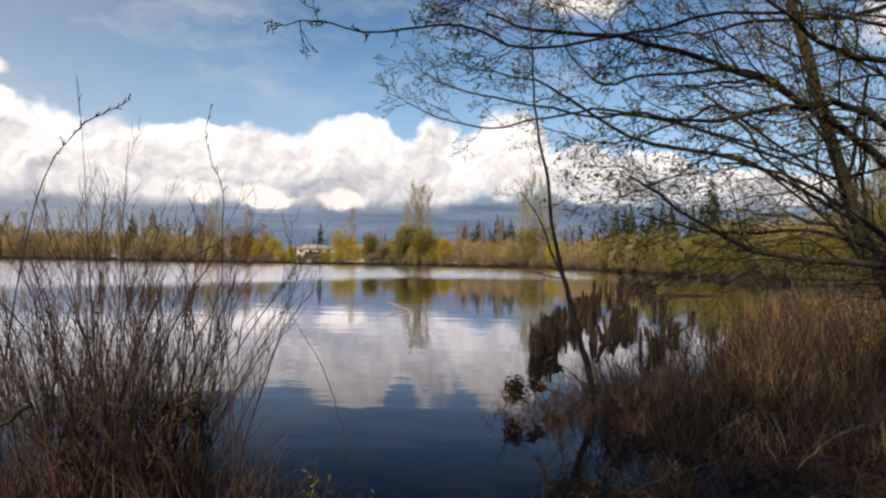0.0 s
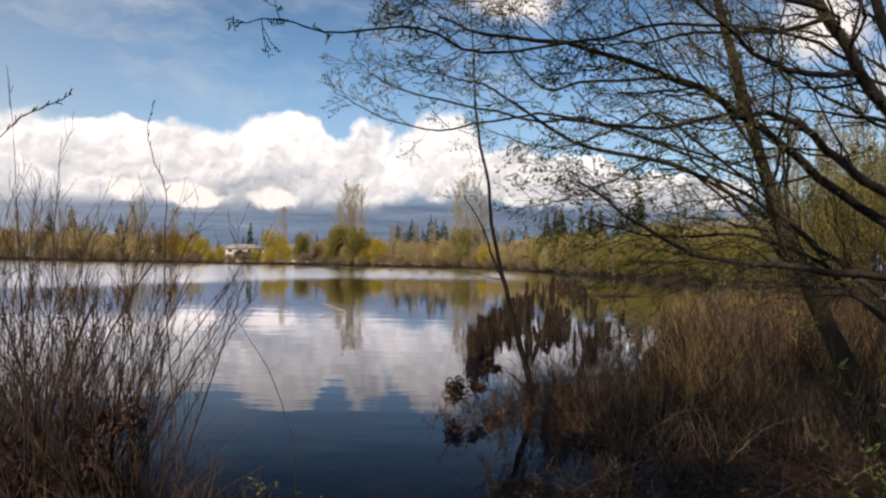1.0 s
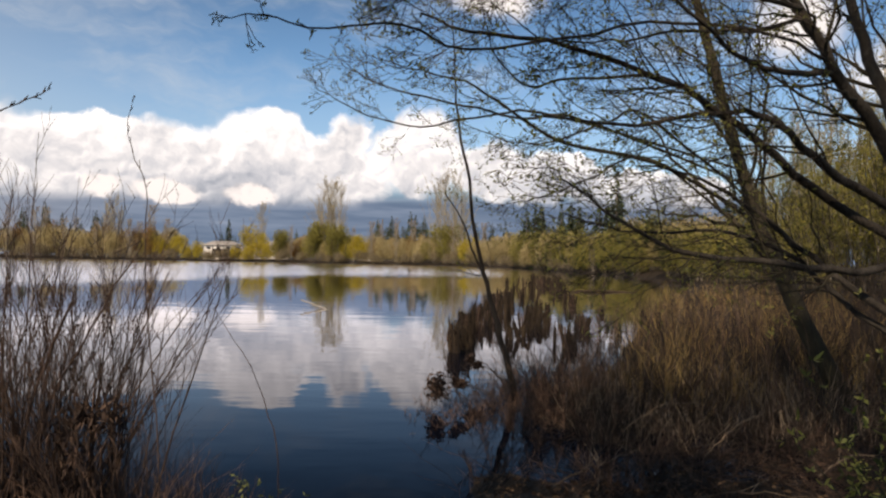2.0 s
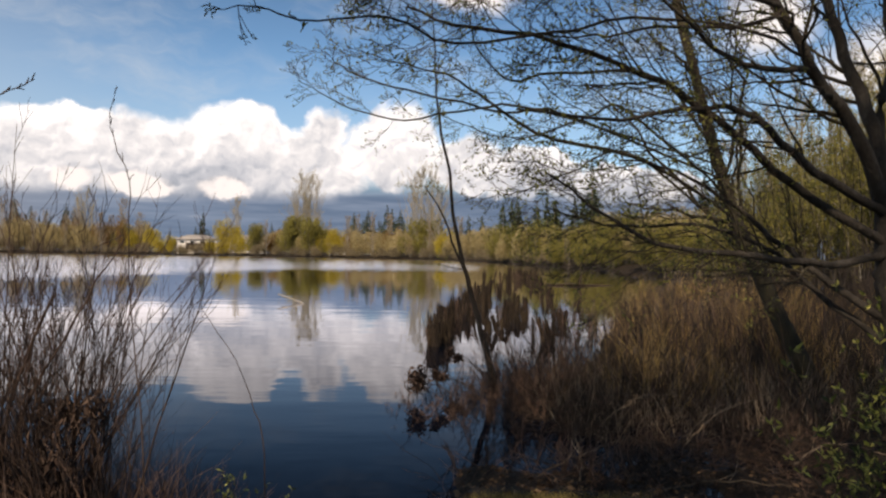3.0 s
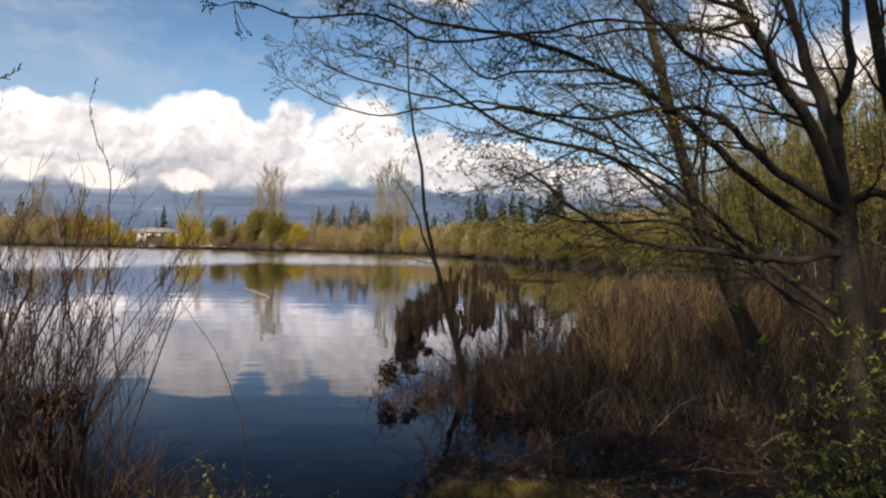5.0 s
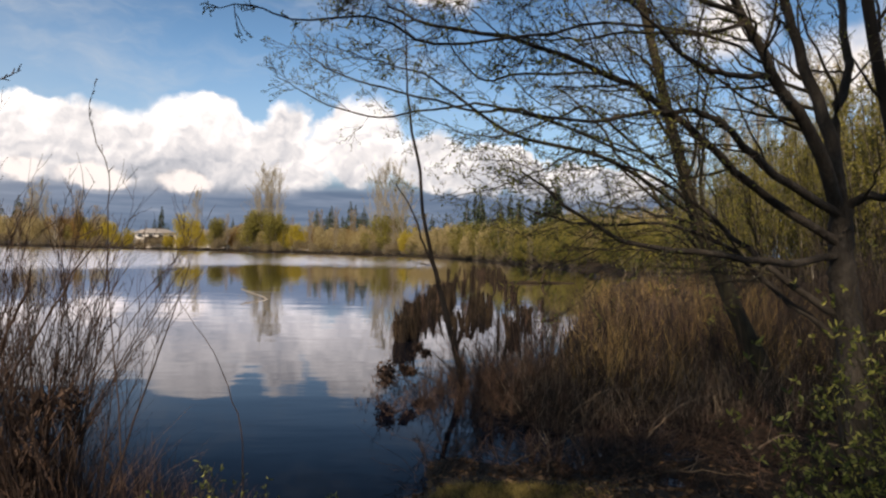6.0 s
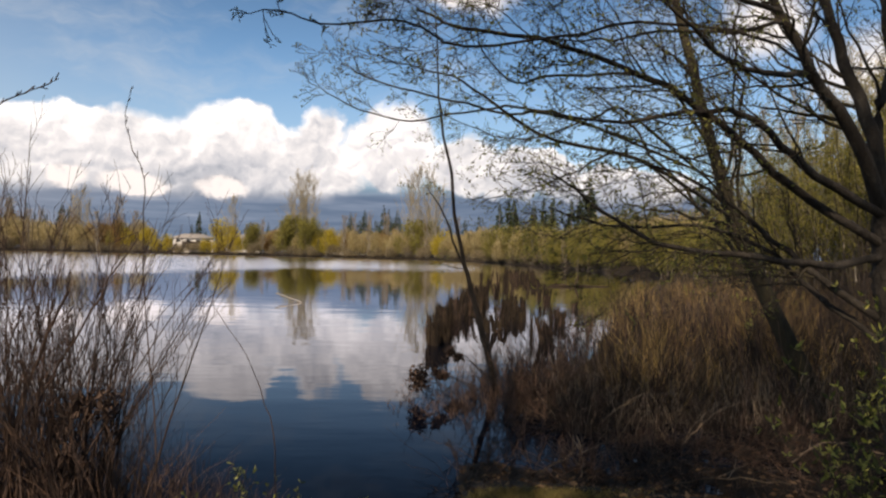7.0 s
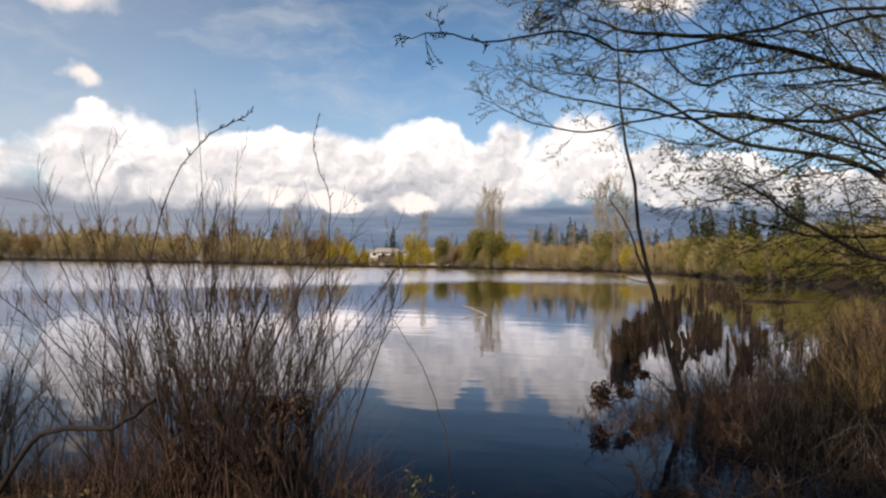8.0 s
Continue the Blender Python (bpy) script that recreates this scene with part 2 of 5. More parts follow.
M_FARBARK = material("far_bark", [(0.11, 0.09, 0.065), (0.20, 0.17, 0.13), (0.28, 0.25, 0.20)], 0.6, 0.9, 0)
M_PALEBARK = material("pale_poplar_bark", [(0.22, 0.20, 0.16), (0.34, 0.31, 0.25), (0.46, 0.43, 0.36)], 0.6, 0.9, 0)
M_OLIVE = material("budding_thicket", [(0.28, 0.22, 0.105), (0.44, 0.355, 0.17), (0.56, 0.47, 0.25)], 0.25, 0.85, 0, 1.5, per_piece=0.7, translucent=0.3)
M_LIME = material("spring_green_thicket", [(0.115, 0.105, 0.027), (0.21, 0.192, 0.047), (0.32, 0.288, 0.07)], 0.3, 0.8, 0, 2.0, per_piece=0.7, translucent=0.25)
M_GOLD = material("yellow_willow", [(0.30, 0.225, 0.025), (0.46, 0.36, 0.04), (0.58, 0.48, 0.075)], 0.3, 0.8, 0, 2.0, per_piece=0.6, translucent=0.3)
M_RUST = material("rusty_buds", [(0.16, 0.085, 0.03), (0.27, 0.15, 0.05), (0.36, 0.22, 0.08)], 0.3, 0.85, 0, 1.5, per_piece=0.6, translucent=0.3)
M_BROWN = material("brown_thicket", [(0.15, 0.12, 0.072), (0.27, 0.22, 0.135), (0.38, 0.315, 0.20)], 0.3, 0.9, 0, 1.5, per_piece=0.6, translucent=0.3)
M_FIR = material("conifer_needles", [(0.026, 0.039, 0.024), (0.048, 0.068, 0.039), (0.078, 0.105, 0.058)], 0.4, 0.85, 0, 2.0, per_piece=0.6)
M_WALL = material("white_house_paint", [(0.66, 0.64, 0.60), (0.76, 0.74, 0.70), (0.82, 0.80, 0.77)], 0.4, 0.7, 0.1, 8)
M_ROOF = material("grey_shingles", [(0.22, 0.20, 0.19), (0.32, 0.30, 0.28), (0.40, 0.37, 0.35)], 0.5, 0.9, 0.3, 6)
M_DARKWOOD = material("dark_deck_wood", [(0.04, 0.03, 0.024), (0.075, 0.058, 0.046), (0.11, 0.09, 0.07)], 1, 0.85, 0.2, 10)
M_PANE = material("window_glass", [(0.02, 0.025, 0.03), (0.03, 0.035, 0.04)], 1, 0.15, 0)


# ------------------------------------------------------------------ mesh helpers
def mesh_of(name, verts, quads=None, tris=None, mat=None):
    """A mesh from numpy arrays of corners and faces."""
    me = bpy.data.meshes.new(name)
    verts = np.asarray(verts, np.float32)
    quads = np.zeros((0, 4), np.int32) if quads is None else np.asarray(quads, np.int32)
    tris = np.zeros((0, 3), np.int32) if tris is None else np.asarray(tris, np.int32)
    loops = np.concatenate([quads.ravel(), tris.ravel()])
    starts = np.concatenate([np.arange(len(quads)) * 4, len(quads) * 4 + np.arange(len(tris)) * 3])
    me.vertices.add(len(verts)), me.loops.add(len(loops)), me.polygons.add(len(starts))
    me.vertices.foreach_set("co", verts.ravel())
    me.loops.foreach_set("vertex_index", loops)
    me.polygons.foreach_set("loop_start", starts)
    me.update(calc_edges=True)
    if mat:
        me.materials.append(mat)
    return me


def smooth_shade(me):
    me.polygons.foreach_set("use_smooth", np.ones(len(me.polygons), bool))
    return me


def part(name, mesh, parent, label="", kind=""):
    ob = new(name, mesh)
    ob.parent = parent
    return tagged(ob, label=label, kind=kind)


def empty(name, at, label, category, group="", kind=""):
    ob = new(name)
    ob.location = at
    ob.empty_display_size = 0.2
    return tagged(ob, label, category, group, kind)


def unit(a):
    return a / np.maximum(np.linalg.norm(a, axis=-1, keepdims=True), 1e-9)


def tubes(name, branches, mat, sides=5, smooth=True):
    """One mesh of round tapering tubes; branches are (points, radii)."""
    allv, allq, base = [], [], 0
    groups = {}
    for pts, rad in branches:
        groups.setdefault(len(pts), []).append((pts, rad))
    for k, rows in groups.items():
        p = np.array([r[0] for r in rows], float)
        rad = np.array([r[1] for r in rows], float)
        n = len(p)
        tan = unit(np.gradient(p, axis=1))
        side = np.cross(tan, np.array([0.31, 0.17, 0.93]))
        side = unit(np.where(np.linalg.norm(side, axis=-1, keepdims=True) < 0.05, np.array([1.0, 0, 0]), side))
        other = np.cross(tan, side)
        a = np.arange(sides) * 2 * np.pi / sides
        ring = p[:, :, None] + rad[:, :, None, None] * (np.cos(a)[:, None] * side[:, :, None] + np.sin(a)[:, None] * other[:, :, None])
        i = np.arange(n)[:, None, None] * k * sides
        j = np.arange(k - 1)[None, :, None] * sides
        s = np.arange(sides)[None, None, :]
        s2 = (s + 1) % sides
        q = np.stack([i + j + s, i + j + s2, i + j + sides + s2, i + j + sides + s], -1).reshape(-1, 4) + base
        allv.append(ring.reshape(-1, 3)), allq.append(q)
        base += n * k * sides
    me = mesh_of(name, np.concatenate(allv), np.concatenate(allq), mat=mat)
    return smooth_shade(me) if smooth else me


def strands(name, base, lean, length, radius, mat, rng, bend=0.3, segs=4, sides=3, wobble=0.02):
    """Many thin stalks from numpy arrays: foot, direction, length and radius of each."""
    n = len(base)
    s = np.linspace(0, 1, segs + 1)[None, :, None]
    sway = rng.normal(0, 1, (n, 1, 3)) * [1, 1, 0.25] * bend * length[:, None, None]
    p = base[:, None] + unit(lean)[:, None] * length[:, None, None] * s + sway * s ** 2
    p = p + rng.normal(0, 1, (n, segs + 1, 3)) * wobble * length[:, None, None] * s
    r = radius[:, None] * (1 - 0.75 * s[:, :, 0])
    return tubes(name, list(zip(p, r)), mat, sides, False), p


def leaves(name, at, along, length, width, mat, rng, fold=0.25):
    """Small pointed leaves, four corners folded along the middle."""
    n = len(at)
    along = unit(along)
    side = unit(np.cross(along, rng.normal(0, 1, (n, 3))))
    up = np.cross(along, side)
    l, w = length[:, None], width[:, None]
    v = np.stack([at, at + along * l * 0.5 + side * w * 0.5 + up * w * fold, at + along * l, at + along * l * 0.5 - side * w * 0.5 + up * w * fold], 1)
    i = np.arange(n)[:, None] * 4
    return mesh_of(name, v.reshape(-1, 3), tris=np.concatenate([i + [0, 1, 2], i + [0, 2, 3]]), mat=mat)


def curve_points(points, steps, rng=None, wobble=0.0):
    """A smooth line through a few points."""
    p = np.array(points, float)
    p = np.concatenate([[2 * p[0] - p[1]], p, [2 * p[-1] - p[-2]]])
    out = []
    n = len(p) - 3
    for t in np.linspace(0, n, steps):
        i = min(int(t), n - 1)
        f = t - i
        a, b, c, d = p[i:i + 4]
        out.append(0.5 * (2 * b + (c - a) * f + (2 * a - 5 * b + 4 * c - d) * f * f + (3 * b - a - 3 * c + d) * f ** 3))
    out = np.array(out)
    if rng is not None and wobble:
        out[1:] += rng.normal(0, wobble, (len(out) - 1, 3))
    return out


def sprout(rng, limb, radius, count, length, angle, drift, pull, steps=6, start=0.15, thick=0.5, plane=None):
    """Side branches of one limb. drift: a direction they all lean to; pull: how strongly."""
    out = []
    k = len(limb)
    tan = unit(np.gradient(limb, axis=0))
    total = np.linalg.norm(np.diff(limb, axis=0), axis=1).sum()
    for j in range(count):
        s = start + (1 - start) * (j + rng.random()) / count
        i = min(k - 1, int(s * (k - 1)))
        t = tan[i]
        around = unit(np.cross(t, rng.normal(0, 1, 3)))
        a = angle * rng.uniform(0.6, 1.3)
        way = unit(t * math.cos(a) + around * math.sin(a) + np.array(drift) * pull)
        size = length * rng.uniform(0.45, 1.15) * (1.15 - 0.75 * s)
        f = min(max(s * (k - 1) - i, 0), 1)
        foot = limb[i] * (1 - f) + limb[min(i + 1, k - 1)] * f
        u = np.linspace(0, 1, steps)[:, None]
        sway = rng.normal(0, 0.16, 3) * size
        p = foot + way * size * u + sway * u ** 2 + np.array(drift) * pull * 0.35 * size * u ** 2
        p[1:] += rng.normal(0, 0.018 * size, (steps - 1, 3))
        r0 = max(0.0016, np.interp(s, np.linspace(0, 1, len(radius)), radius) * thick * rng.uniform(0.7, 1.0))
        out.append((p, np.linspace(r0, max(0.0009, r0 * 0.3), steps)))
    return out


def lumpy(name, radius, height, mat, rng, around=9, up=5, jag=0.25, top=0.5):
    """A ragged upright lump, open nowhere: a rotten tuft or stub."""
    a = np.linspace(0, 2 * np.pi, around, endpoint=False)
    v, q = [], []
    for j in range(up):
        s = j / (up - 1)
        r = radius * (1 - (1 - top) * s) * (1 + rng.normal(0, jag, around))
        z = height * s * (1 + (rng.normal(0, 0.12, around) if j == up - 1 else 0))
        v += list(zip(r * np.cos(a), r * np.sin(a), np.broadcast_to(z, around)))
    for j in range(up - 1):
        for i in range(around):
            q.append((j * around + i, j * around + (i + 1) % around, (j + 1) * around + (i + 1) % around, (j + 1) * around + i))
    t = [((up - 1) * around + i, (up - 1) * around + (i + 1) % around, up * around) for i in range(around)]
    v.append((0, 0, height * 0.9))
    return np.array(v), np.array(q), np.array(t)


# ------------------------------------------------------------------ ground and water
NEAR_AZ = [-3.15, -1.6, -1.2, -0.8, -0.5, -0.2, -0.05, 0.04, 0.085, 0.12, 0.16, 0.22, 0.28, 0.33, 0.37, 0.40, 3.15]
NEAR_R = [900, 60, 12, 5.6, 4.8, 4.1, 3.8, 4.0, 4.4, 5.4, 7.0, 7.8, 10.0, 20, 45, 900, 900]
FAR_AZ = [-3.15, -0.9, -0.75, -0.27, -0.07, 0.05, 0.12, 0.20, 0.30, 0.40, 3.15]
FAR_R = [380, 360, 340, 231, 201, 180, 145, 112, 78, 60, 60]


def shore_near(az):
    return np.interp(az, NEAR_AZ, NEAR_R)


def shore_far(az):
    return np.interp(az, FAR_AZ, FAR_R)


def ground_height(x, y):
    x, y = np.asarray(x, float), np.asarray(y, float)
    az, r = np.arctan2(x, y), np.hypot(x, y)
    near, far = shore_near(az), shore_far(az)
    wav = 0.5 * np.sin(1.7 * x + 0.6 * y) * np.sin(1.3 * y - 0.4 * x) + 0.3 * np.sin(4.1 * x) * np.sin(3.7 * y + 1)
    edge = near - r + 0.35 * wav * np.clip(r / 6, 0.3, 4)
    bank = np.clip(edge / 2.4, -1, 1)
    z1 = np.where(bank > 0, 0.26 * bank * (2 - bank), 0.7 * bank) + 0.025 * wav * (bank > -0.5)
    # the spit is a low, half-drowned marsh with puddles
    marsh = np.clip((az + 0.03) / 0.04, 0, 1) * np.clip((r - 3.9) / 0.5, 0, 1) * np.clip((1.2 - az) / 0.3, 0, 1)
    z1 = np.where(bank > 0, z1 - marsh * (np.maximum(z1, 0) * 0.86) + marsh * (0.055 * wav + 0.03 * np.sin(7 * x + 2 * y) * np.sin(6 * y - 3 * x)), z1)
    z1 = z1 - 0.18 * np.exp(-((x - 2.55) / 0.5) ** 2 - ((y - 6.1) / 0.6) ** 2)
    z1 = z1 - 0.16 * np.exp(-((x - 1.45) / 0.65) ** 2 - ((y - 5.6) / 0.6) ** 2) - 0.12 * np.exp(-((x - 0.9) / 0.35) ** 2 - ((y - 6.4) / 0.7) ** 2)
    rise = np.clip((r - far) / 10, -1, 1)
    z2 = np.where(rise > 0, 0.9 * rise, 0.8 * rise)
    return np.maximum(np.maximum(z1, z2), -0.75)


def build_ground():
    az = np.unique(np.concatenate([np.linspace(-np.pi, -0.95, 60), np.linspace(-0.95, 0.95, 330), np.linspace(0.95, np.pi, 60)]))[:-1]
    r = np.concatenate([np.linspace(0.4, 14, 110), np.geomspace(14.3, 420, 110), np.geomspace(460, 4500, 8)])
    a, rr = np.meshgrid(az, r, indexing="ij")
    x, y = np.sin(a) * rr, np.cos(a) * rr
    v = np.stack([x, y, ground_height(x, y)], -1).reshape(-1, 3)
    n, k = len(az), len(r)
    i, j = np.meshgrid(np.arange(n), np.arange(k - 1), indexing="ij")
    i2 = (i + 1) % n
    q = np.stack([i * k + j, i * k + j + 1, i2 * k + j + 1, i2 * k + j], -1).reshape(-1, 4)
    v = np.concatenate([v, [[0, 0, float(ground_height(0.0, 0.01))]]])
    ii = np.arange(n)
    t = np.stack([np.full(n, len(v) - 1), ii * k, ((ii + 1) % n) * k], -1)
    ob = new("ground", smooth_shade(mesh_of("ground", v, q, t, M_GROUND)))
    tagged(ob, "dark damp soil bank running down into the lake", "ground", kind="structure")
    a = np.linspace(0, 2 * np.pi, 96, endpoint=False)
    v = np.concatenate([[[0, 0, 0]], np.stack([600 * np.sin(a), 600 * np.cos(a), 0 * a], -1)])
    t = np.stack([np.zeros(96), 1 + (np.arange(96) + 1) % 96, 1 + np.arange(96)], -1)
    ob = new("water", mesh_of("water", v, tris=t, mat=M_WATER))
    tagged(ob, "calm lake water mirroring clouds, wind-rippled far out", "lake", kind="structure")


build_ground()


def polar(az, r):
    return np.array([math.sin(az) * r, math.cos(az) * r, 0.0])


def on_ground(x, y, sink=0.0):
    return (float(x), float(y), max(float(ground_height(x, y)), -0.3) - sink)


# ------------------------------------------------------------------ the far shore
def crown_points(rng, lobes, n):
    """Points scattered in the outer shells of a few overlapping lobes (centre, radii)."""
    out = []
    w = np.array([l[3] * l[4] * l[5] for l in lobes])
    pick = rng.choice(len(lobes), n, p=w / w.sum())
    d = unit(rng.normal(0, 1, (n, 3))) * (rng.random((n, 1)) ** 0.4)
    L = np.array(lobes)[pick]
    return L[:, :3] + d * L[:, 3:]


def far_bush(name, height, width, mat, rng, count, leaf, label, category="bush", stems=9):
    """A wide thicket shrub: bare stems fanning from the foot and a broken crown of small clumps."""
    root = empty(name, (0, 0, 0), label, category)
    br = []
    for i in range(stems):
        a = rng.uniform(0, 2 * np.pi)
        top = np.array([math.cos(a) * width * 0.42 * rng.random(), math.sin(a) * width * 0.42 * rng.random(), height * rng.uniform(0.6, 0.98)])
        foot = np.array([top[0] * 0.3, top[1] * 0.3, -0.15])
        p = curve_points([foot, (foot + top) / 2 + rng.normal(0, 0.05 * height, 3), top], 5)
        br.append((p, np.linspace(0.035, 0.01, 5) * height / 4))
        br += sprout(rng, p, br[-1][1], 5, height * 0.3, 0.6, (0, 0, 1), 0.4, 4)
    part("stems", tubes("bush_stems", br, M_FARBARK, 3), root, kind="stuff")
    lobes = []
    for i in range(7):
        a, d = rng.uniform(0, 2 * np.pi), rng.random() ** 0.6 * width * 0.34
        h = height * rng.uniform(0.3, 0.78)
        lobes.append((math.cos(a) * d, math.sin(a) * d, h, width * rng.uniform(0.16, 0.27), width * rng.uniform(0.16, 0.27), min(h, height - h + 0.1 * height) * rng.uniform(0.75, 1)))
    p = crown_points(rng, lobes, count)
    p = p[p[:, 2] > 0.05]
    n = len(p)
    part("crown", leaves("bush_crown", p, rng.normal(0, 1, (n, 3)) + [0, 0, 1.5], leaf * rng.uniform(0.7, 1.7, n), leaf * rng.uniform(0.16, 0.40, n), mat, rng), root, kind="stuff")
    return root


def far_fir(height, rng, label, dense=15):
    """A spruce-like conifer: straight trunk and whorls of drooping sprays, ragged and narrowing to a tip."""
    root = empty("conifer", (0, 0, 0), label, "conifer tree")
    part("trunk", tubes("fir_trunk", [(curve_points([(0, 0, -0.2), (0.1, 0, height * 0.5), (0, 0.05, height)], 6), np.linspace(0.02 * height, 0.02, 6))], M_FARBARK, 6), root)
    at, way, size = [], [], []
    for i in range(int(height * dense)):
        s = rng.random()
        z = height * (0.10 + 0.90 * s)
        reach = height * 0.19 * (1.0 - s) ** 0.9 * rng.uniform(0.5, 1.15)
        a = rng.uniform(0, 2 * np.pi)
        for u in np.linspace(0.15, 1, 5):
            at.append((math.cos(a) * reach * u, math.sin(a) * reach * u, z - 0.28 * reach * u * u))
            way.append((math.cos(a + rng.normal(0, 0.5)), math.sin(a + rng.normal(0, 0.5)), rng.uniform(-0.5, 0.3)))
            size.append(height * 0.062 * (1.12 - 0.85 * s) * rng.uniform(0.6, 1.3))
    size = np.array(size)
    part("crown", leaves("fir_crown", np.array(at), np.array(way), size, size * 0.62, M_FIR, rng, 0.1), root, kind="stuff")
    return root


def far_bare_tree(height, rng, label, mat_bud, spread=0.25, buds=3000):
    """A tall poplar just before leaf: upright pale limbs and a haze of fine twigs and buds."""
    root = empty("poplar_tree", (0, 0, 0), label, "tree")
    trunk = curve_points([(0, 0, -0.2), (0.15, 0.1, height * 0.45), (0, 0, height)], 10, rng, 0.05)
    part("trunk", tubes("poplar_trunk", [(trunk, np.linspace(0.014 * height, 0.03, 10))], M_PALEBARK, 6), root)
    limbs = sprout(rng, trunk, np.linspace(0.014 * height, 0.03, 10), 34, height * spread * 2.0, 0.72, (0, 0, 1), 0.5, 6, 0.12, 0.45)
    twigs = []
    for p, r in limbs:
        twigs += sprout(rng, p, r, 14, height * 0.11, 0.7, (0, 0, 1), 0.6, 4, 0.2, 0.7)
    twigs = [(p, np.maximum(r, 0.020)) for p, r in twigs]
    part("limbs", tubes("poplar_limbs", limbs, M_PALEBARK, 4), root, kind="stuff")
    part("twigs", tubes("poplar_twigs", twigs, M_PALEBARK, 3), root, kind="stuff")
    tips = np.concatenate([p[1:] for p, r in twigs])
    tips = tips[rng.choice(len(tips), min(buds, len(tips)), replace=False)]
    n = len(tips)
    part("buds", leaves("poplar_buds", tips + rng.normal(0, 0.12, (n, 3)), rng.normal(0, 1, (n, 3)), rng.uniform(0.2, 0.42, n), rng.uniform(0.08, 0.18, n), mat_bud, rng), root, kind="stuff")
    return root


def scatter(protos, spots, rng, low=0.85, high=1.15, group=""):
    """Copies of prototype things at (x, y, scale); each prototype stands at its first spot."""
    used = set()
    for x, y, s in spots:
        proto = protos[rng.integers(len(protos))]
        k = s * rng.uniform(low, high)
        at = on_ground(x, y)
        m = Matrix.LocRotScale(at, Euler((0, 0, rng.uniform(0, 6.28))), None)
        if group:
            proto["group"] = group
        if proto.name in used:
            ob = copy_thing(proto, m)
        else:
            used.add(proto.name)
            ob = proto
            ob.matrix_basis = m
        ob.scale = (k, k, k)
    for proto in protos:
        if proto.name not in used:
            for o in (*proto.children_recursive, proto):
                bpy.data.objects.remove(o)


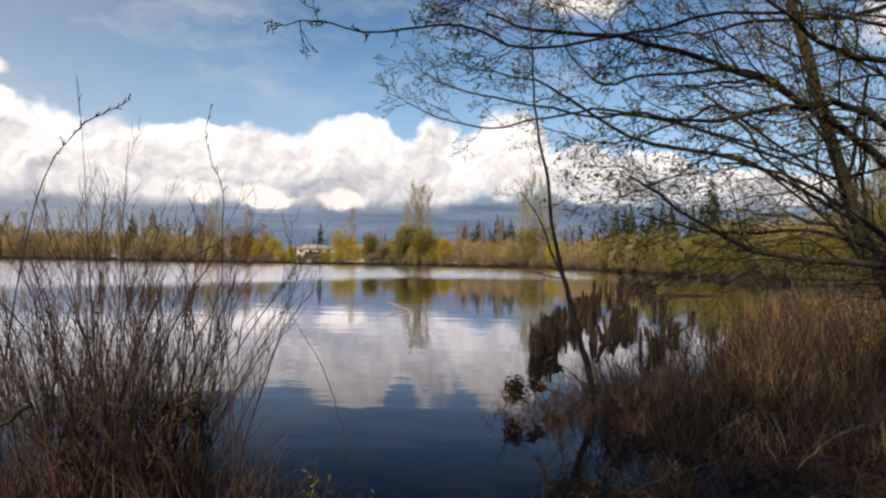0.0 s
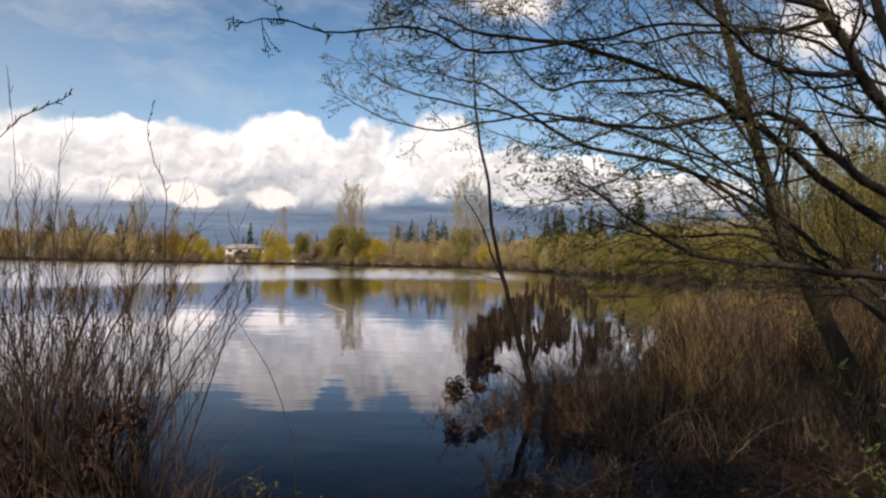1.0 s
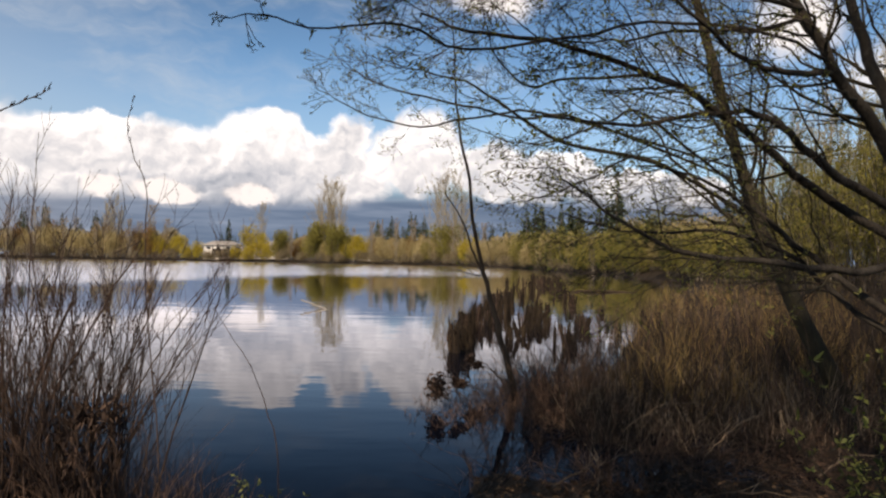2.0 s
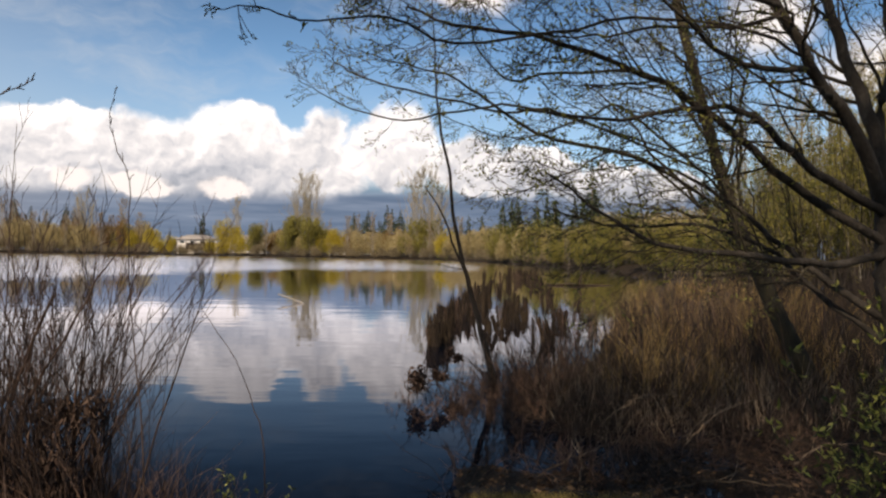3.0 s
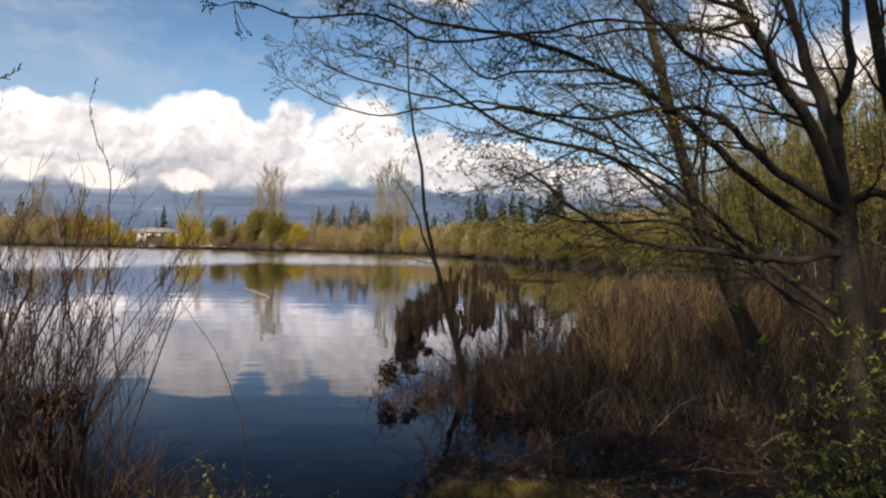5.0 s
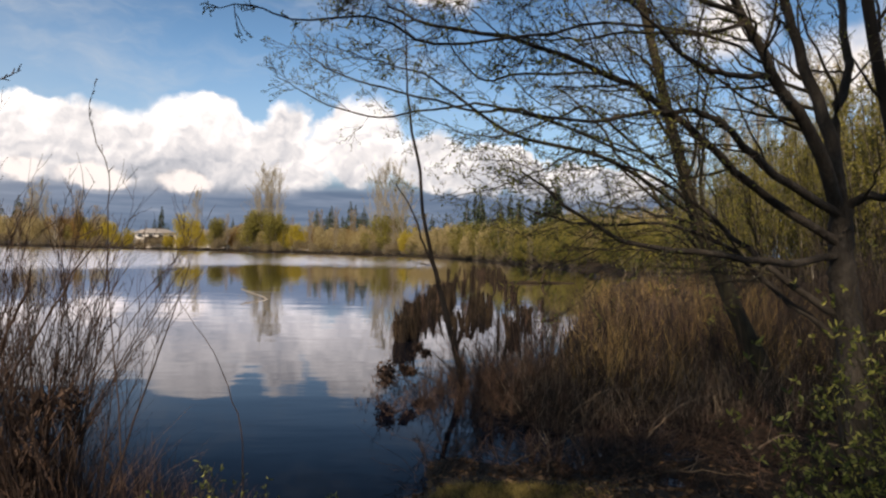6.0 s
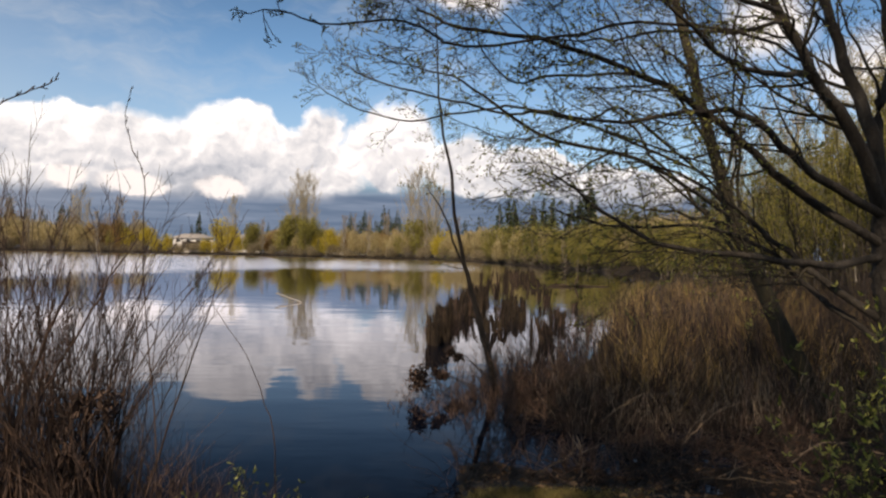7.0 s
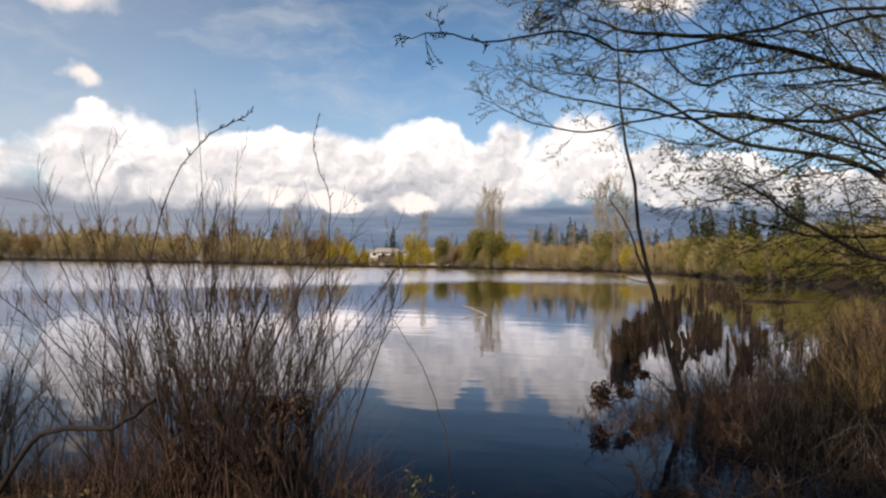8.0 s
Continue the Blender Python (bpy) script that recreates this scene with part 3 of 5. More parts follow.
def build_far_shore():
    rng = np.random.default_rng(11)
    olive = [far_bush("thicket_bush", 5, 6, M_OLIVE, rng, 2900, 0.34, "olive-brown budding thicket bush on the far shore") for i in range(3)]
    brown = [far_bush("bare_bush", 4, 6, M_BROWN, rng, 2200, 0.30, "brown leafless shoreline bush on the far shore") for i in range(2)]
    rust = [far_bush("rusty_bush", 6, 5, M_RUST, rng, 2500, 0.32, "rust-coloured budding tree on the far shore") for i in range(2)]
    gold = [far_bush("yellow_willow", 6, 6.5, M_GOLD, rng, 3800, 0.34, "bright yellow willow bush beside the far house", "willow") for i in range(2)]
    lime = [far_bush("green_bush", 6, 6, M_LIME, rng, 3200, 0.34, "yellow-green leafing bush on the far shore") for i in range(2)]
    firs = [far_fir(11.8 + 1.7 * i, rng, "dark green conifer standing behind the far shore") for i in range(3)]
    tall = [far_bare_tree(22, rng, "tall pale leafless poplar with yellow buds", M_OLIVE) for i in range(2)]

    def row(az0, az1, n, deep, size):
        spots = []
        for i in range(n):
            az = az0 + (az1 - az0) * (i + rng.random()) / n
            r = float(shore_far(az)) + rng.uniform(*deep)
            spots.append((*polar(az, r)[:2], rng.uniform(*size) * r / 230))
        return spots

    def named(rows):
        return [(*polar(az, float(shore_far(az)) + deep)[:2], s) for az, deep, s in rows]

    def behind(rows, k):
        return [(x, y, s * k) for x, y, s in rows]

    slim = [far_bare_tree(20, rng, "slim leafless tree with tan buds on the far shore", M_RUST, 0.22, 1800) for i in range(2)]
    scatter(slim, behind(row(-0.78, -0.33, 26, (4, 20), (0.9, 1.25)) + row(-0.2, 0.12, 18, (4, 16), (0.8, 1.15)), 0.52), rng, group="slim trees on the far shore")
    g = "far shore thicket"
    scatter(brown, row(-0.80, 0.22, 74, (1, 5), (0.6, 1.0)), rng, group=g)
    scatter(olive, row(-0.80, -0.33, 46, (6, 20), (1.15, 1.75)) + row(-0.20, 0.12, 36, (6, 18), (1.1, 1.7)) + row(0.10, 0.20, 14, (3, 14), (1.3, 2.0)), rng, group=g)
    scatter(rust, row(-0.75, -0.34, 14, (8, 22), (1.2, 1.7)) + row(-0.2, 0.1, 6, (8, 20), (1.0, 1.5)), rng, group=g)
    scatter(gold, named([(-0.327, 5, 1.25), (-0.342, 8, 1.1), (-0.312, 3, 0.8), (-0.226, 5, 1.75), (-0.298, 4, 0.95), (-0.25, 3, 0.75), (-0.252, 2, 0.62), (-0.236, 3, 0.85), (-0.212, 3, 0.8), (-0.085, 6, 1.25), (-0.098, 8, 1.0), (0.068, 6, 1.1)]), rng, 0.97, 1.03, group="yellow willows")
    scatter(lime, named([(-0.150, 5, 1.5), (-0.135, 7, 1.9), (-0.118, 5, 1.8), (-0.105, 6, 1.4), (0.025, 7, 1.7), (0.045, 8, 1.6), (-0.36, 8, 1.6), (-0.195, 6, 1.3)]), rng, group="green bushes")
    scatter(firs, named([(-0.303, 44, 0.78), (-0.216, 44, 0.74), (-0.271, 46, 0.7), (-0.253, 48, 0.62), (-0.180, 34, 0.72), (-0.172, 36, 0.76), (-0.162, 34, 0.7)])
            + behind(row(-0.51, -0.445, 9, (26, 40), (0.66, 0.82)) + row(-0.445, -0.40, 5, (30, 44), (0.70, 0.84)), 1.12) + row(-0.75, -0.55, 9, (36, 60), (0.4, 0.6)) + behind(row(-0.068, 0.012, 18, (26, 52), (0.68, 0.88)), 1.12)
            + row(0.05, 0.11, 8, (26, 50), (0.55, 0.85)) + row(0.11, 0.24, 10, (24, 60), (0.6, 1.05)), rng, group="conifers behind the far shore")
    scatter([far_fir(14.2, rng, "tall dark conifer standing behind the far house", 22)], named([(-0.262, 40, 1.0)]), rng, 1.0, 1.0, group="conifers behind the far shore")
    scatter(tall, named([(-0.130, 9, 1.0), (-0.122, 12, 1.02), (-0.115, 10, 0.9), (-0.138, 11, 0.85), (-0.219, 12, 0.72), (0.035, 9, 0.98), (0.05, 12, 0.95), (0.025, 14, 0.85), (0.06, 11, 0.8), (-0.403, 10, 0.86), (-0.412, 14, 0.75), (-0.395, 12, 0.7)]), rng, 0.97, 1.03, group="poplars on the far shore")


build_far_shore()


def box(lo, hi, mat, name):
    bm = bmesh.new()
    bmesh.ops.create_cube(bm, size=1)
    for v in bm.verts:
        v.co = [lo[i] + (v.co[i] + 0.5) * (hi[i] - lo[i]) for i in range(3)]
    bmesh.ops.bevel(bm, geom=bm.edges[:], offset=min(0.02, min(hi[i] - lo[i] for i in range(3)) * 0.2), segments=1, affect="EDGES")
    me = bpy.data.meshes.new(name)
    bm.to_mesh(me), bm.free()
    me.materials.append(mat)
    return me


def hip_roof(w, d, z, h, eave, ridge, mat, name):
    """A hipped roof slab with overhanging eaves."""
    a, b = w / 2 + eave, d / 2 + eave
    v = [(-a, -b, z), (a, -b, z), (a, b, z), (-a, b, z), (-ridge, 0, z + h), (ridge, 0, z + h)]
    v += [(-a, -b, z - 0.18), (a, -b, z - 0.18), (a, b, z - 0.18), (-a, b, z - 0.18)]
    q = [(0, 1, 5, 4), (2, 3, 4, 5), (9, 8, 7, 6), (6, 7, 1, 0), (7, 8, 2, 1), (8, 9, 3, 2), (9, 6, 0, 3)]
    return mesh_of(name, v, q, [(1, 2, 5), (3, 0, 4)], mat)


def house(at, turn, w, d, h, roof_h, deck, label):
    root = empty("house", at, label, "house")
    root.rotation_euler = (0, 0, turn)
    part("wall", box((-w / 2, -d / 2, -2.4), (w / 2, d / 2, h), M_WALL, "house_wall"), root, "white painted walls")
    part("roof", hip_roof(w, d, h + 0.18, roof_h, 0.6, w / 2 - d / 2 * 0.8, M_ROOF, "house_roof"), root, "low grey shingled roof")
    n = max(2, int(w / 3))
    for i in range(n):
        x = -w / 2 + w * (i + 0.5) / n
        win = part("window", box((x - 0.7, -d / 2 - 0.05, h * 0.42), (x + 0.7, -d / 2 + 0.02, h * 0.82), M_WALL, "window_frame"), root)
        part("pane", box((x - 0.6, -d / 2 - 0.08, h * 0.45), (x + 0.6, -d / 2 - 0.02, h * 0.79), M_PANE, "window_pane"), win)
    if deck:
        part("deck", box((-w * 0.28, -d / 2 - 4, 0.9), (w * 0.22, -d / 2 - 0.02, 1.1), M_DARKWOOD, "deck"), root, "dark wooden deck")
        for x in np.linspace(-w * 0.27, w * 0.21, 5):
            part("deck_post", box((x - 0.1, -d / 2 - 3.9, -1.2), (x + 0.1, -d / 2 - 3.7, 2.0), M_DARKWOOD, "deck_post"), root)
        part("deck_rail", box((-w * 0.28, -d / 2 - 3.95, 1.95), (w * 0.22, -d / 2 - 3.85, 2.05), M_DARKWOOD, "deck_rail"), root)
        part("deck_skirt", box((-w * 0.26, -d / 2 - 3.6, -1.0), (w * 0.2, -d / 2 - 3.5, 0.88), M_DARKWOOD, "deck_skirt"), root)
    return root


def build_houses():
    for az, r, z, w, d, h, rh, deck, label in [
        (-0.269, 243, 2.9, 12, 8, 2.2, 1.4, True, "low white house with grey hipped roof and dark deck"),
        (-0.206, 262, 3.0, 12, 7, 2.6, 1.5, False, "white bungalow half hidden by bushes"),
        (-0.078, 226, 2.4, 4, 4, 2.2, 1.0, False, "small white outbuilding behind the shoreline bushes"),
        (-0.045, 228, 2.8, 6, 5, 2.2, 1.0, False, "pale house wall seen between far bushes"),
        (0.115, 166, 3.4, 2.2, 3, 2.0, 1.0, False, "tiny white shed among the shoreline trees"),
    ]:
        x, y, _ = polar(az, r)
        house((x, y, z), -az, w, d, h, rh, deck, label)


build_houses()


# ------------------------------------------------------------------ thicket along the right-hand shore
def tall_shrub(height, width, rng, mat, n_stems, n_leaves, leaf, label):
    """A multi-stemmed leafing shrub: upright rods with fine side twigs and young leaves."""
    root = empty("leafing_shrub", (0, 0, 0), label, "shrub")
    stems, twigs = [], []
    for i in range(n_stems):
        a, d = rng.uniform(0, 2 * np.pi), rng.random() ** 0.5
        foot = np.array([math.cos(a) * d * width * 0.2, math.sin(a) * d * width * 0.2, -0.1])
        top = np.array([math.cos(a) * d * width * 0.5, math.sin(a) * d * width * 0.5, height * rng.uniform(0.6, 1.0) * (1.05 - 0.3 * d)])
        p = curve_points([foot, foot * 0.5 + top * 0.5 - [0, 0, 0.02 * height], top], 7, rng, 0.03)
        r = np.linspace(0.022, 0.006, 7) * height / 5
        stems.append((p, r))
        twigs += [(q, np.maximum(s, 0.006)) for q, s in sprout(rng, p, r, 10, height * 0.22, 0.5, (0, 0, 1), 0.5, 4, 0.2, 0.6)]
    for s in stems:
        part("stem", tubes("shrub_stem", [s], M_MOSSBARK, 4), root)
    part("twigs", tubes("shrub_twigs", twigs, M_FARBARK, 3), root, kind="stuff")
    pts = np.concatenate([p[1:] for p, r in twigs])
    pick = rng.integers(len(pts), size=n_leaves)
    at = pts[pick] + rng.normal(0, 0.06, (n_leaves, 3))
    part("leaves", leaves("shrub_leaves", at, rng.normal(0, 1, (n_leaves, 3)) + [0, 0, 0.6], leaf * rng.uniform(0.6, 1.4, n_leaves), leaf * rng.uniform(0.35, 0.6, n_leaves), mat, rng), root, kind="stuff")
    return root


def build_right_thicket():
    rng = np.random.default_rng(21)
    near = [tall_shrub(6.5, 4, rng, M_LIME, 26, 17000, 0.062, "tall yellow-green leafing shrub on the marshy shore") for i in range(3)]
    mid = [far_bush("thicket_bush", 5, 6, M_LIME, rng, 5200, 0.22, "yellow-green budding thicket on the sheltered shore", stems=14) for i in range(2)]
    dull = [far_bush("thicket_bush", 5, 6, M_OLIVE, rng, 4600, 0.24, "olive-brown thicket on the sheltered shore", stems=14) for i in range(2)]
    fir = [far_fir(16, rng, "dark green conifer behind the sheltered shore") for i in range(2)]
    spots = [(*polar(az, r)[:2], s) for az, r, s in [
        (0.56, 24, 0.85), (0.62, 22, 0.95), (0.68, 20, 1.0), (0.74, 19, 1.0), (0.59, 28, 1.05), (0.65, 27, 1.1), (0.71, 25, 1.15), (0.53, 31, 0.95), (0.80, 20, 1.0),
        (0.50, 36, 0.95), (0.56, 35, 1.1), (0.61, 33, 1.2), (0.67, 32, 1.25), (0.73, 30, 1.2), (0.47, 42, 0.9), (0.88, 22, 1.0)]]
    spots = [(x, y, s * 1.1) for x, y, s in spots]
    scatter(near, spots, rng, group="shrubs on the marshy shore")
    scatter(mid, [(*polar(az, r)[:2], s * 1.15) for az, r, s in [(0.44, 50, 0.8), (0.41, 56, 0.75), (0.47, 52, 0.95), (0.38, 64, 0.8), (0.35, 72, 0.9), (0.31, 82, 0.9), (0.27, 94, 1.0), (0.23, 105, 1.1), (0.20, 116, 1.2), (0.17, 128, 1.2), (0.33, 82, 1.1), (0.29, 92, 1.15), (0.215, 112, 0.8), (0.245, 100, 0.8), (0.185, 121, 0.9), (0.15, 136, 1.1), (0.26, 92, 0.6), (0.225, 104, 0.6), (0.30, 80, 0.6), (0.28, 87, 0.6)]], rng, group="thicket on the sheltered shore")
    scatter(dull, [(*polar(az, float(shore_far(az)) + d)[:2], s) for az, d, s in [(a, rng.uniform(4, 24), rng.uniform(0.7, 1.15)) for a in np.linspace(0.12, 0.42, 26)]], rng, group="thicket on the sheltered shore")
    scatter(fir, [(*polar(az, r)[:2], s) for az, r, s in [(0.273, 146, 1.12), (0.262, 152, 0.92), (0.212, 150, 0.78), (0.222, 158, 0.85), (0.198, 165, 0.82), (0.172, 165, 0.88), (0.163, 170, 0.8), (0.25, 170, 1.0), (0.225, 175, 1.0), (0.275, 165, 0.9), (0.32, 150, 0.7), (0.17, 190, 0.95), (0.15, 200, 0.9), (0.20, 190, 0.85), (0.36, 130, 0.7), (0.44, 95, 0.75), (0.5, 80, 0.75), (0.42, 110, 0.7)]], rng, group="conifers behind the sheltered shore")


def build_bare_crowns():
    """Leafless trees that stand behind the right-hand thicket."""
    rng = np.random.default_rng(25)
    bare = [far_bare_tree(18, rng, "pale leafless tree behind the marshy thicket", M_OLIVE, 0.22, 900) for i in range(2)]
    scatter(bare, [(*polar(az, r)[:2], s) for az, r, s in [(0.50, 66, 0.72), (0.535, 60, 0.75), (0.565, 64, 0.8), (0.60, 58, 0.75), (0.63, 62, 0.82), (0.665, 57, 0.78), (0.70, 60, 0.8), (0.46, 76, 0.7)]], rng, group="bare trees behind the marsh")


build_right_thicket()
build_bare_crowns()


# ------------------------------------------------------------------ reeds and dead stalk tufts
def build_reeds():
    rng = np.random.default_rng(31)
    n = 34000
    az = rng.uniform(0.20, 0.80, n)
    r = 6.2 + 30 * rng.random(n) ** 1.5
    x, y = np.sin(az) * r, np.cos(az) * r
    clump = np.sin(2.1 * x + 0.7 * y) * np.sin(1.7 * y - 0.8 * x + 0.5) + 0.6 * np.sin(4.3 * x - 1.1 * y) * np.sin(3.1 * y + 0.9 * x)
    edge = (shore_near(az) - r) / np.clip(r / 8, 1, 3)
    keep = (edge > -1.6 + rng.random(n)) & (clump + rng.normal(0, 0.45, n) > 0.0) & (az > 0.235 + rng.normal(0, 0.02, n)) & (r > 7.0 + 1.6 * rng.random(n))
    x, y, clump = x[keep], y[keep], clump[keep]
    n = len(x)
    z = np.maximum(ground_height(x, y), -0.25) - 0.05
    tall = (0.22 + 0.62 * rng.random(n) ** 1.7) * (1 + 0.50 * np.clip(clump - 0.2, -1, 1.2))
    tall = tall * np.clip((np.arctan2(x, y) - 0.20) / 0.16, 0.45, 1.0)
    lean = rng.normal(0, 0.15, (n, 3)) * [1, 1, 0.2] * (0.5 + 2.4 * rng.random((n, 1)) ** 3) + [-0.03, 0, 1]
    thick = 0.0022 + 0.0026 * rng.random(n) + 0.0001 * y
    base = np.stack([x, y, z], -1)
    grey = np.sin(1.3 * x - 0.9 * y + 1) + np.sin(0.7 * y + 2.2 * x) + rng.normal(0, 0.9, n) > 0.7
    for mask, mat, label in [(~grey, M_STRAW, "dense golden-brown dry reeds standing in the marsh"), (grey, M_DULLSTRAW, "older grey-brown reeds leaning among the golden ones")]:
        me, _ = strands("reed_bed", base[mask], lean[mask], tall[mask] * (1.0 if mat is M_STRAW else 0.85), thick[mask], mat, rng, 0.22, 4, wobble=0.045)
        tagged(new("reed_bed", me), label, "reeds", kind="stuff")
    # single taller stalks that stick out
    n = 1300
    az, r = rng.uniform(0.22, 0.7, n), rng.uniform(7.4, 18, n)
    x, y = np.sin(az) * r, np.cos(az) * r
    base = np.stack([x, y, np.maximum(ground_height(x, y), -0.2) - 0.05], -1)
    me, _ = strands("tall_stalks", base, rng.normal(0, 0.2, (n, 3)) + [0, 0, 1], rng.uniform(0.5, 1.25, n), rng.uniform(0.003, 0.006, n), M_REDTWIG, rng, 0.12, 5)
    tagged(new("tall_stalks", me), "dark bare stalks rising out of the reeds", "reeds", kind="stuff")


def build_tufts():
    """Rotten tufts of old stalks standing in the shallows, in an arch of single stubs."""
    rng = np.random.default_rng(41)
    spots = []

    def stand(arm, n, side, deep, tall, wide):
        for p in curve_points([(*q, 0) for q in arm], n):
            spots.append((p[0] + rng.normal(0, side), p[1] + rng.normal(0, deep), tall * rng.uniform(0.7, 1.2), wide * rng.uniform(0.7, 1.25)))

    stand([(0.76, 11.6), (0.95, 13.0), (1.18, 14.6)], 17, 0.07, 0.30, 0.46, 0.17)
    stand([(1.40, 16.0), (1.97, 18.7), (2.3, 20.2)], 18, 0.13, 0.6, 0.48, 0.17)
    stand([(2.5, 21.0), (3.05, 23.2), (4.0, 27.5)], 14, 0.20, 1.0, 0.50, 0.19)
    stand([(5.2, 34.0), (6.2, 39.0), (7.8, 45.0)], 13, 0.35, 1.6, 0.64, 0.22)
    stand([(8.0, 45.5), (8.8, 47.7), (8.6, 44.0), (7.44, 38.0), (6.18, 30.0)], 22, 0.25, 1.4, 0.56, 0.18)
    stand([(5.5, 25.5), (5.0, 23.0)], 5, 0.10, 0.6, 0.46, 0.16)
    stand([(2.43, 15.8), (2.7, 16.5), (3.38, 19.1), (3.9, 21.0)], 14, 0.22, 0.6, 0.34, 0.15)
    stand([(1.9, 13.6), (2.3, 14.6), (2.9, 16.6)], 6, 0.15, 0.4, 0.30, 0.14)
    stand([(2.62, 12.2), (2.74, 12.6)], 5, 0.08, 0.2, 0.38, 0.14)
    stand([(3.85, 15.6), (3.72, 15.2)], 3, 0.07, 0.2, 0.36, 0.16)
    stand([(5.31, 19.9), (5.6, 20.6)], 3, 0.07, 0.2, 0.22, 0.15)
    meshes = []
    for i in range(7):
        vs, qs, ts, base = [], [], [], 0
        for j in range(int(rng.integers(2, 5))):
            v, q, t = lumpy("stub", rng.uniform(0.16, 0.30), rng.uniform(0.75, 1.0) + 0.35, M_TUSSOCK, rng, 9, 9, 0.28, rng.uniform(0.35, 1.05))
            v = v + [rng.normal(0, 0.2), rng.normal(0, 0.2), -0.35]
            v[:, 0] += v[:, 2] * rng.normal(0, 0.22)
            vs.append(v), qs.append(q + base), ts.append(t + base)
            base += len(v)
        stub = mesh_of("stubs", np.concatenate(vs), np.concatenate(qs), np.concatenate(ts), M_TUSSOCK)
        n = 90
        foot = np.stack([rng.normal(0, 0.3, n), rng.normal(0, 0.3, n), rng.uniform(0.15, 0.95, n)], -1)
        fray, _ = strands("fray", foot, np.stack([foot[:, 0] * 0.8, foot[:, 1] * 0.8, rng.choice([-1.0, 1.0], n, p=[0.7, 0.3])], -1), rng.uniform(0.15, 0.5, n), rng.uniform(0.010, 0.026, n), M_REDTWIG if i % 3 == 0 else M_TUSSOCK, rng, 0.25, 3)
        meshes.append((stub, fray))
    for x, y, tall, wide in spots:
        stub, fray = meshes[rng.integers(7)]
        root = empty("stalk_tuft", (x, y, 0), "ragged dark brown tuft of rotten stalks standing in water", "dead plant", "rotten stalk tufts in the shallows")
        root.rotation_euler = (rng.normal(0, 0.08), rng.normal(0, 0.08), rng.uniform(0, 6.28))
        root.scale = (wide, wide, tall)
        part("stub", stub, root), part("frayed_stalks", fray, root, kind="stuff")


def build_hanging_wads():
    """Wads of dead leaves caught on scrub twigs just above the water."""
    rng = np.random.default_rng(43)
    for x, y, z, w, h in [(0.30, 7.3, 0.22, 0.10, 0.17), (0.50, 7.35, 0.27, 0.03, 0.05), (0.57, 7.4, 0.24, 0.045, 0.05), (0.72, 8.4, 0.36, 0.05, 0.06), (0.80, 8.3, 0.30, 0.05, 0.05)]:
        root = empty("dead_leaf_wad", (x, y, 0), "wad of dark dead leaves caught on a twig above the water", "dead leaves", "leaf wads on scrub twigs")
        foot = np.array([0.55 + rng.uniform(0, 0.2), 0.15, -0.15])
        p = curve_points([foot, foot * 0.4 + [0, 0, z * 0.8], (0, 0, z), (-0.08, 0, z + 0.12)], 9, rng, 0.006)
        part("twig", tubes("wad_twig", [(p, np.linspace(0.007, 0.002, 9))], M_TWIG, 4), root)
        n = 420 if w > 0.08 else 160
        at = rng.normal(0, 0.45, (n, 3)).clip(-1, 1) * [w, w, h * 0.8] + [0, 0, z]
        part("leaves", leaves("wad_leaves", at, rng.normal(0, 0.7, (n, 3)) + [0, 0, -0.6], rng.uniform(0.035, 0.075, n), rng.uniform(0.015, 0.03, n), M_SHADETWIG, rng), root, kind="stuff")


build_hanging_wads()
build_reeds()
build_tufts()


# ------------------------------------------------------------------ bare shrubs on the bank
def twiggy_shrub(name, centre, size, height, n_stems, rng, mat, label, lean=(0, 0, 1), spread=0.6, twig_n=7, thick=0.006, twig_len=0.3, fine=True, kink=0.006, fork=0.5):
    """A bare shrub: single stems as parts, the fine side twigs as one part."""
    cx, cy = centre
    root = empty(name, on_ground(cx, cy), label, "shrub")
    z0 = root.location[2]
    twigs = []
    for i in range(n_stems):
        fx, fy = rng.normal(0, size[0] * 0.5), rng.normal(0, size[1] * 0.5)
        fz = max(float(ground_height(cx + fx, cy + fy)), -0.25) - z0 - 0.04
        foot = np.array([fx, fy, fz])
        h = height * rng.uniform(0.45, 1.05)
        way = unit(np.array(lean) + rng.normal(0, 0.28, 3).clip(-0.45, 0.45) * [spread, spread, 0.2] + [fx * 0.25, fy * 0.25, 0])
        bend = rng.normal(0, 0.10, 3).clip(-0.15, 0.15) * [1, 1, 0.3] * h
        u = np.linspace(0, 1, 9)[:, None]
        p = foot + way * h * u + bend * u ** 2 + np.cumsum(rng.normal(0, kink * h, (9, 3)), 0)
        r = np.linspace(thick * rng.uniform(0.6, 1.3), 0.0012, 9)
        part("stem", tubes("shrub_stem", [(p, r)], mat, 5), root)
        side = sprout(rng, p, r, twig_n, h * twig_len, fork, (0, 0, 1), 0.35, 5, 0.25, 0.55)
        twigs += side
        if fine:
            for q, s in side:
                twigs += sprout(rng, q, s, 3, h * twig_len * 0.4, 0.6, (0, 0, 1), 0.3, 4, 0.2, 0.7)
    part("twigs", tubes("shrub_twigs", twigs, mat, 3), root, kind="stuff")
    return root


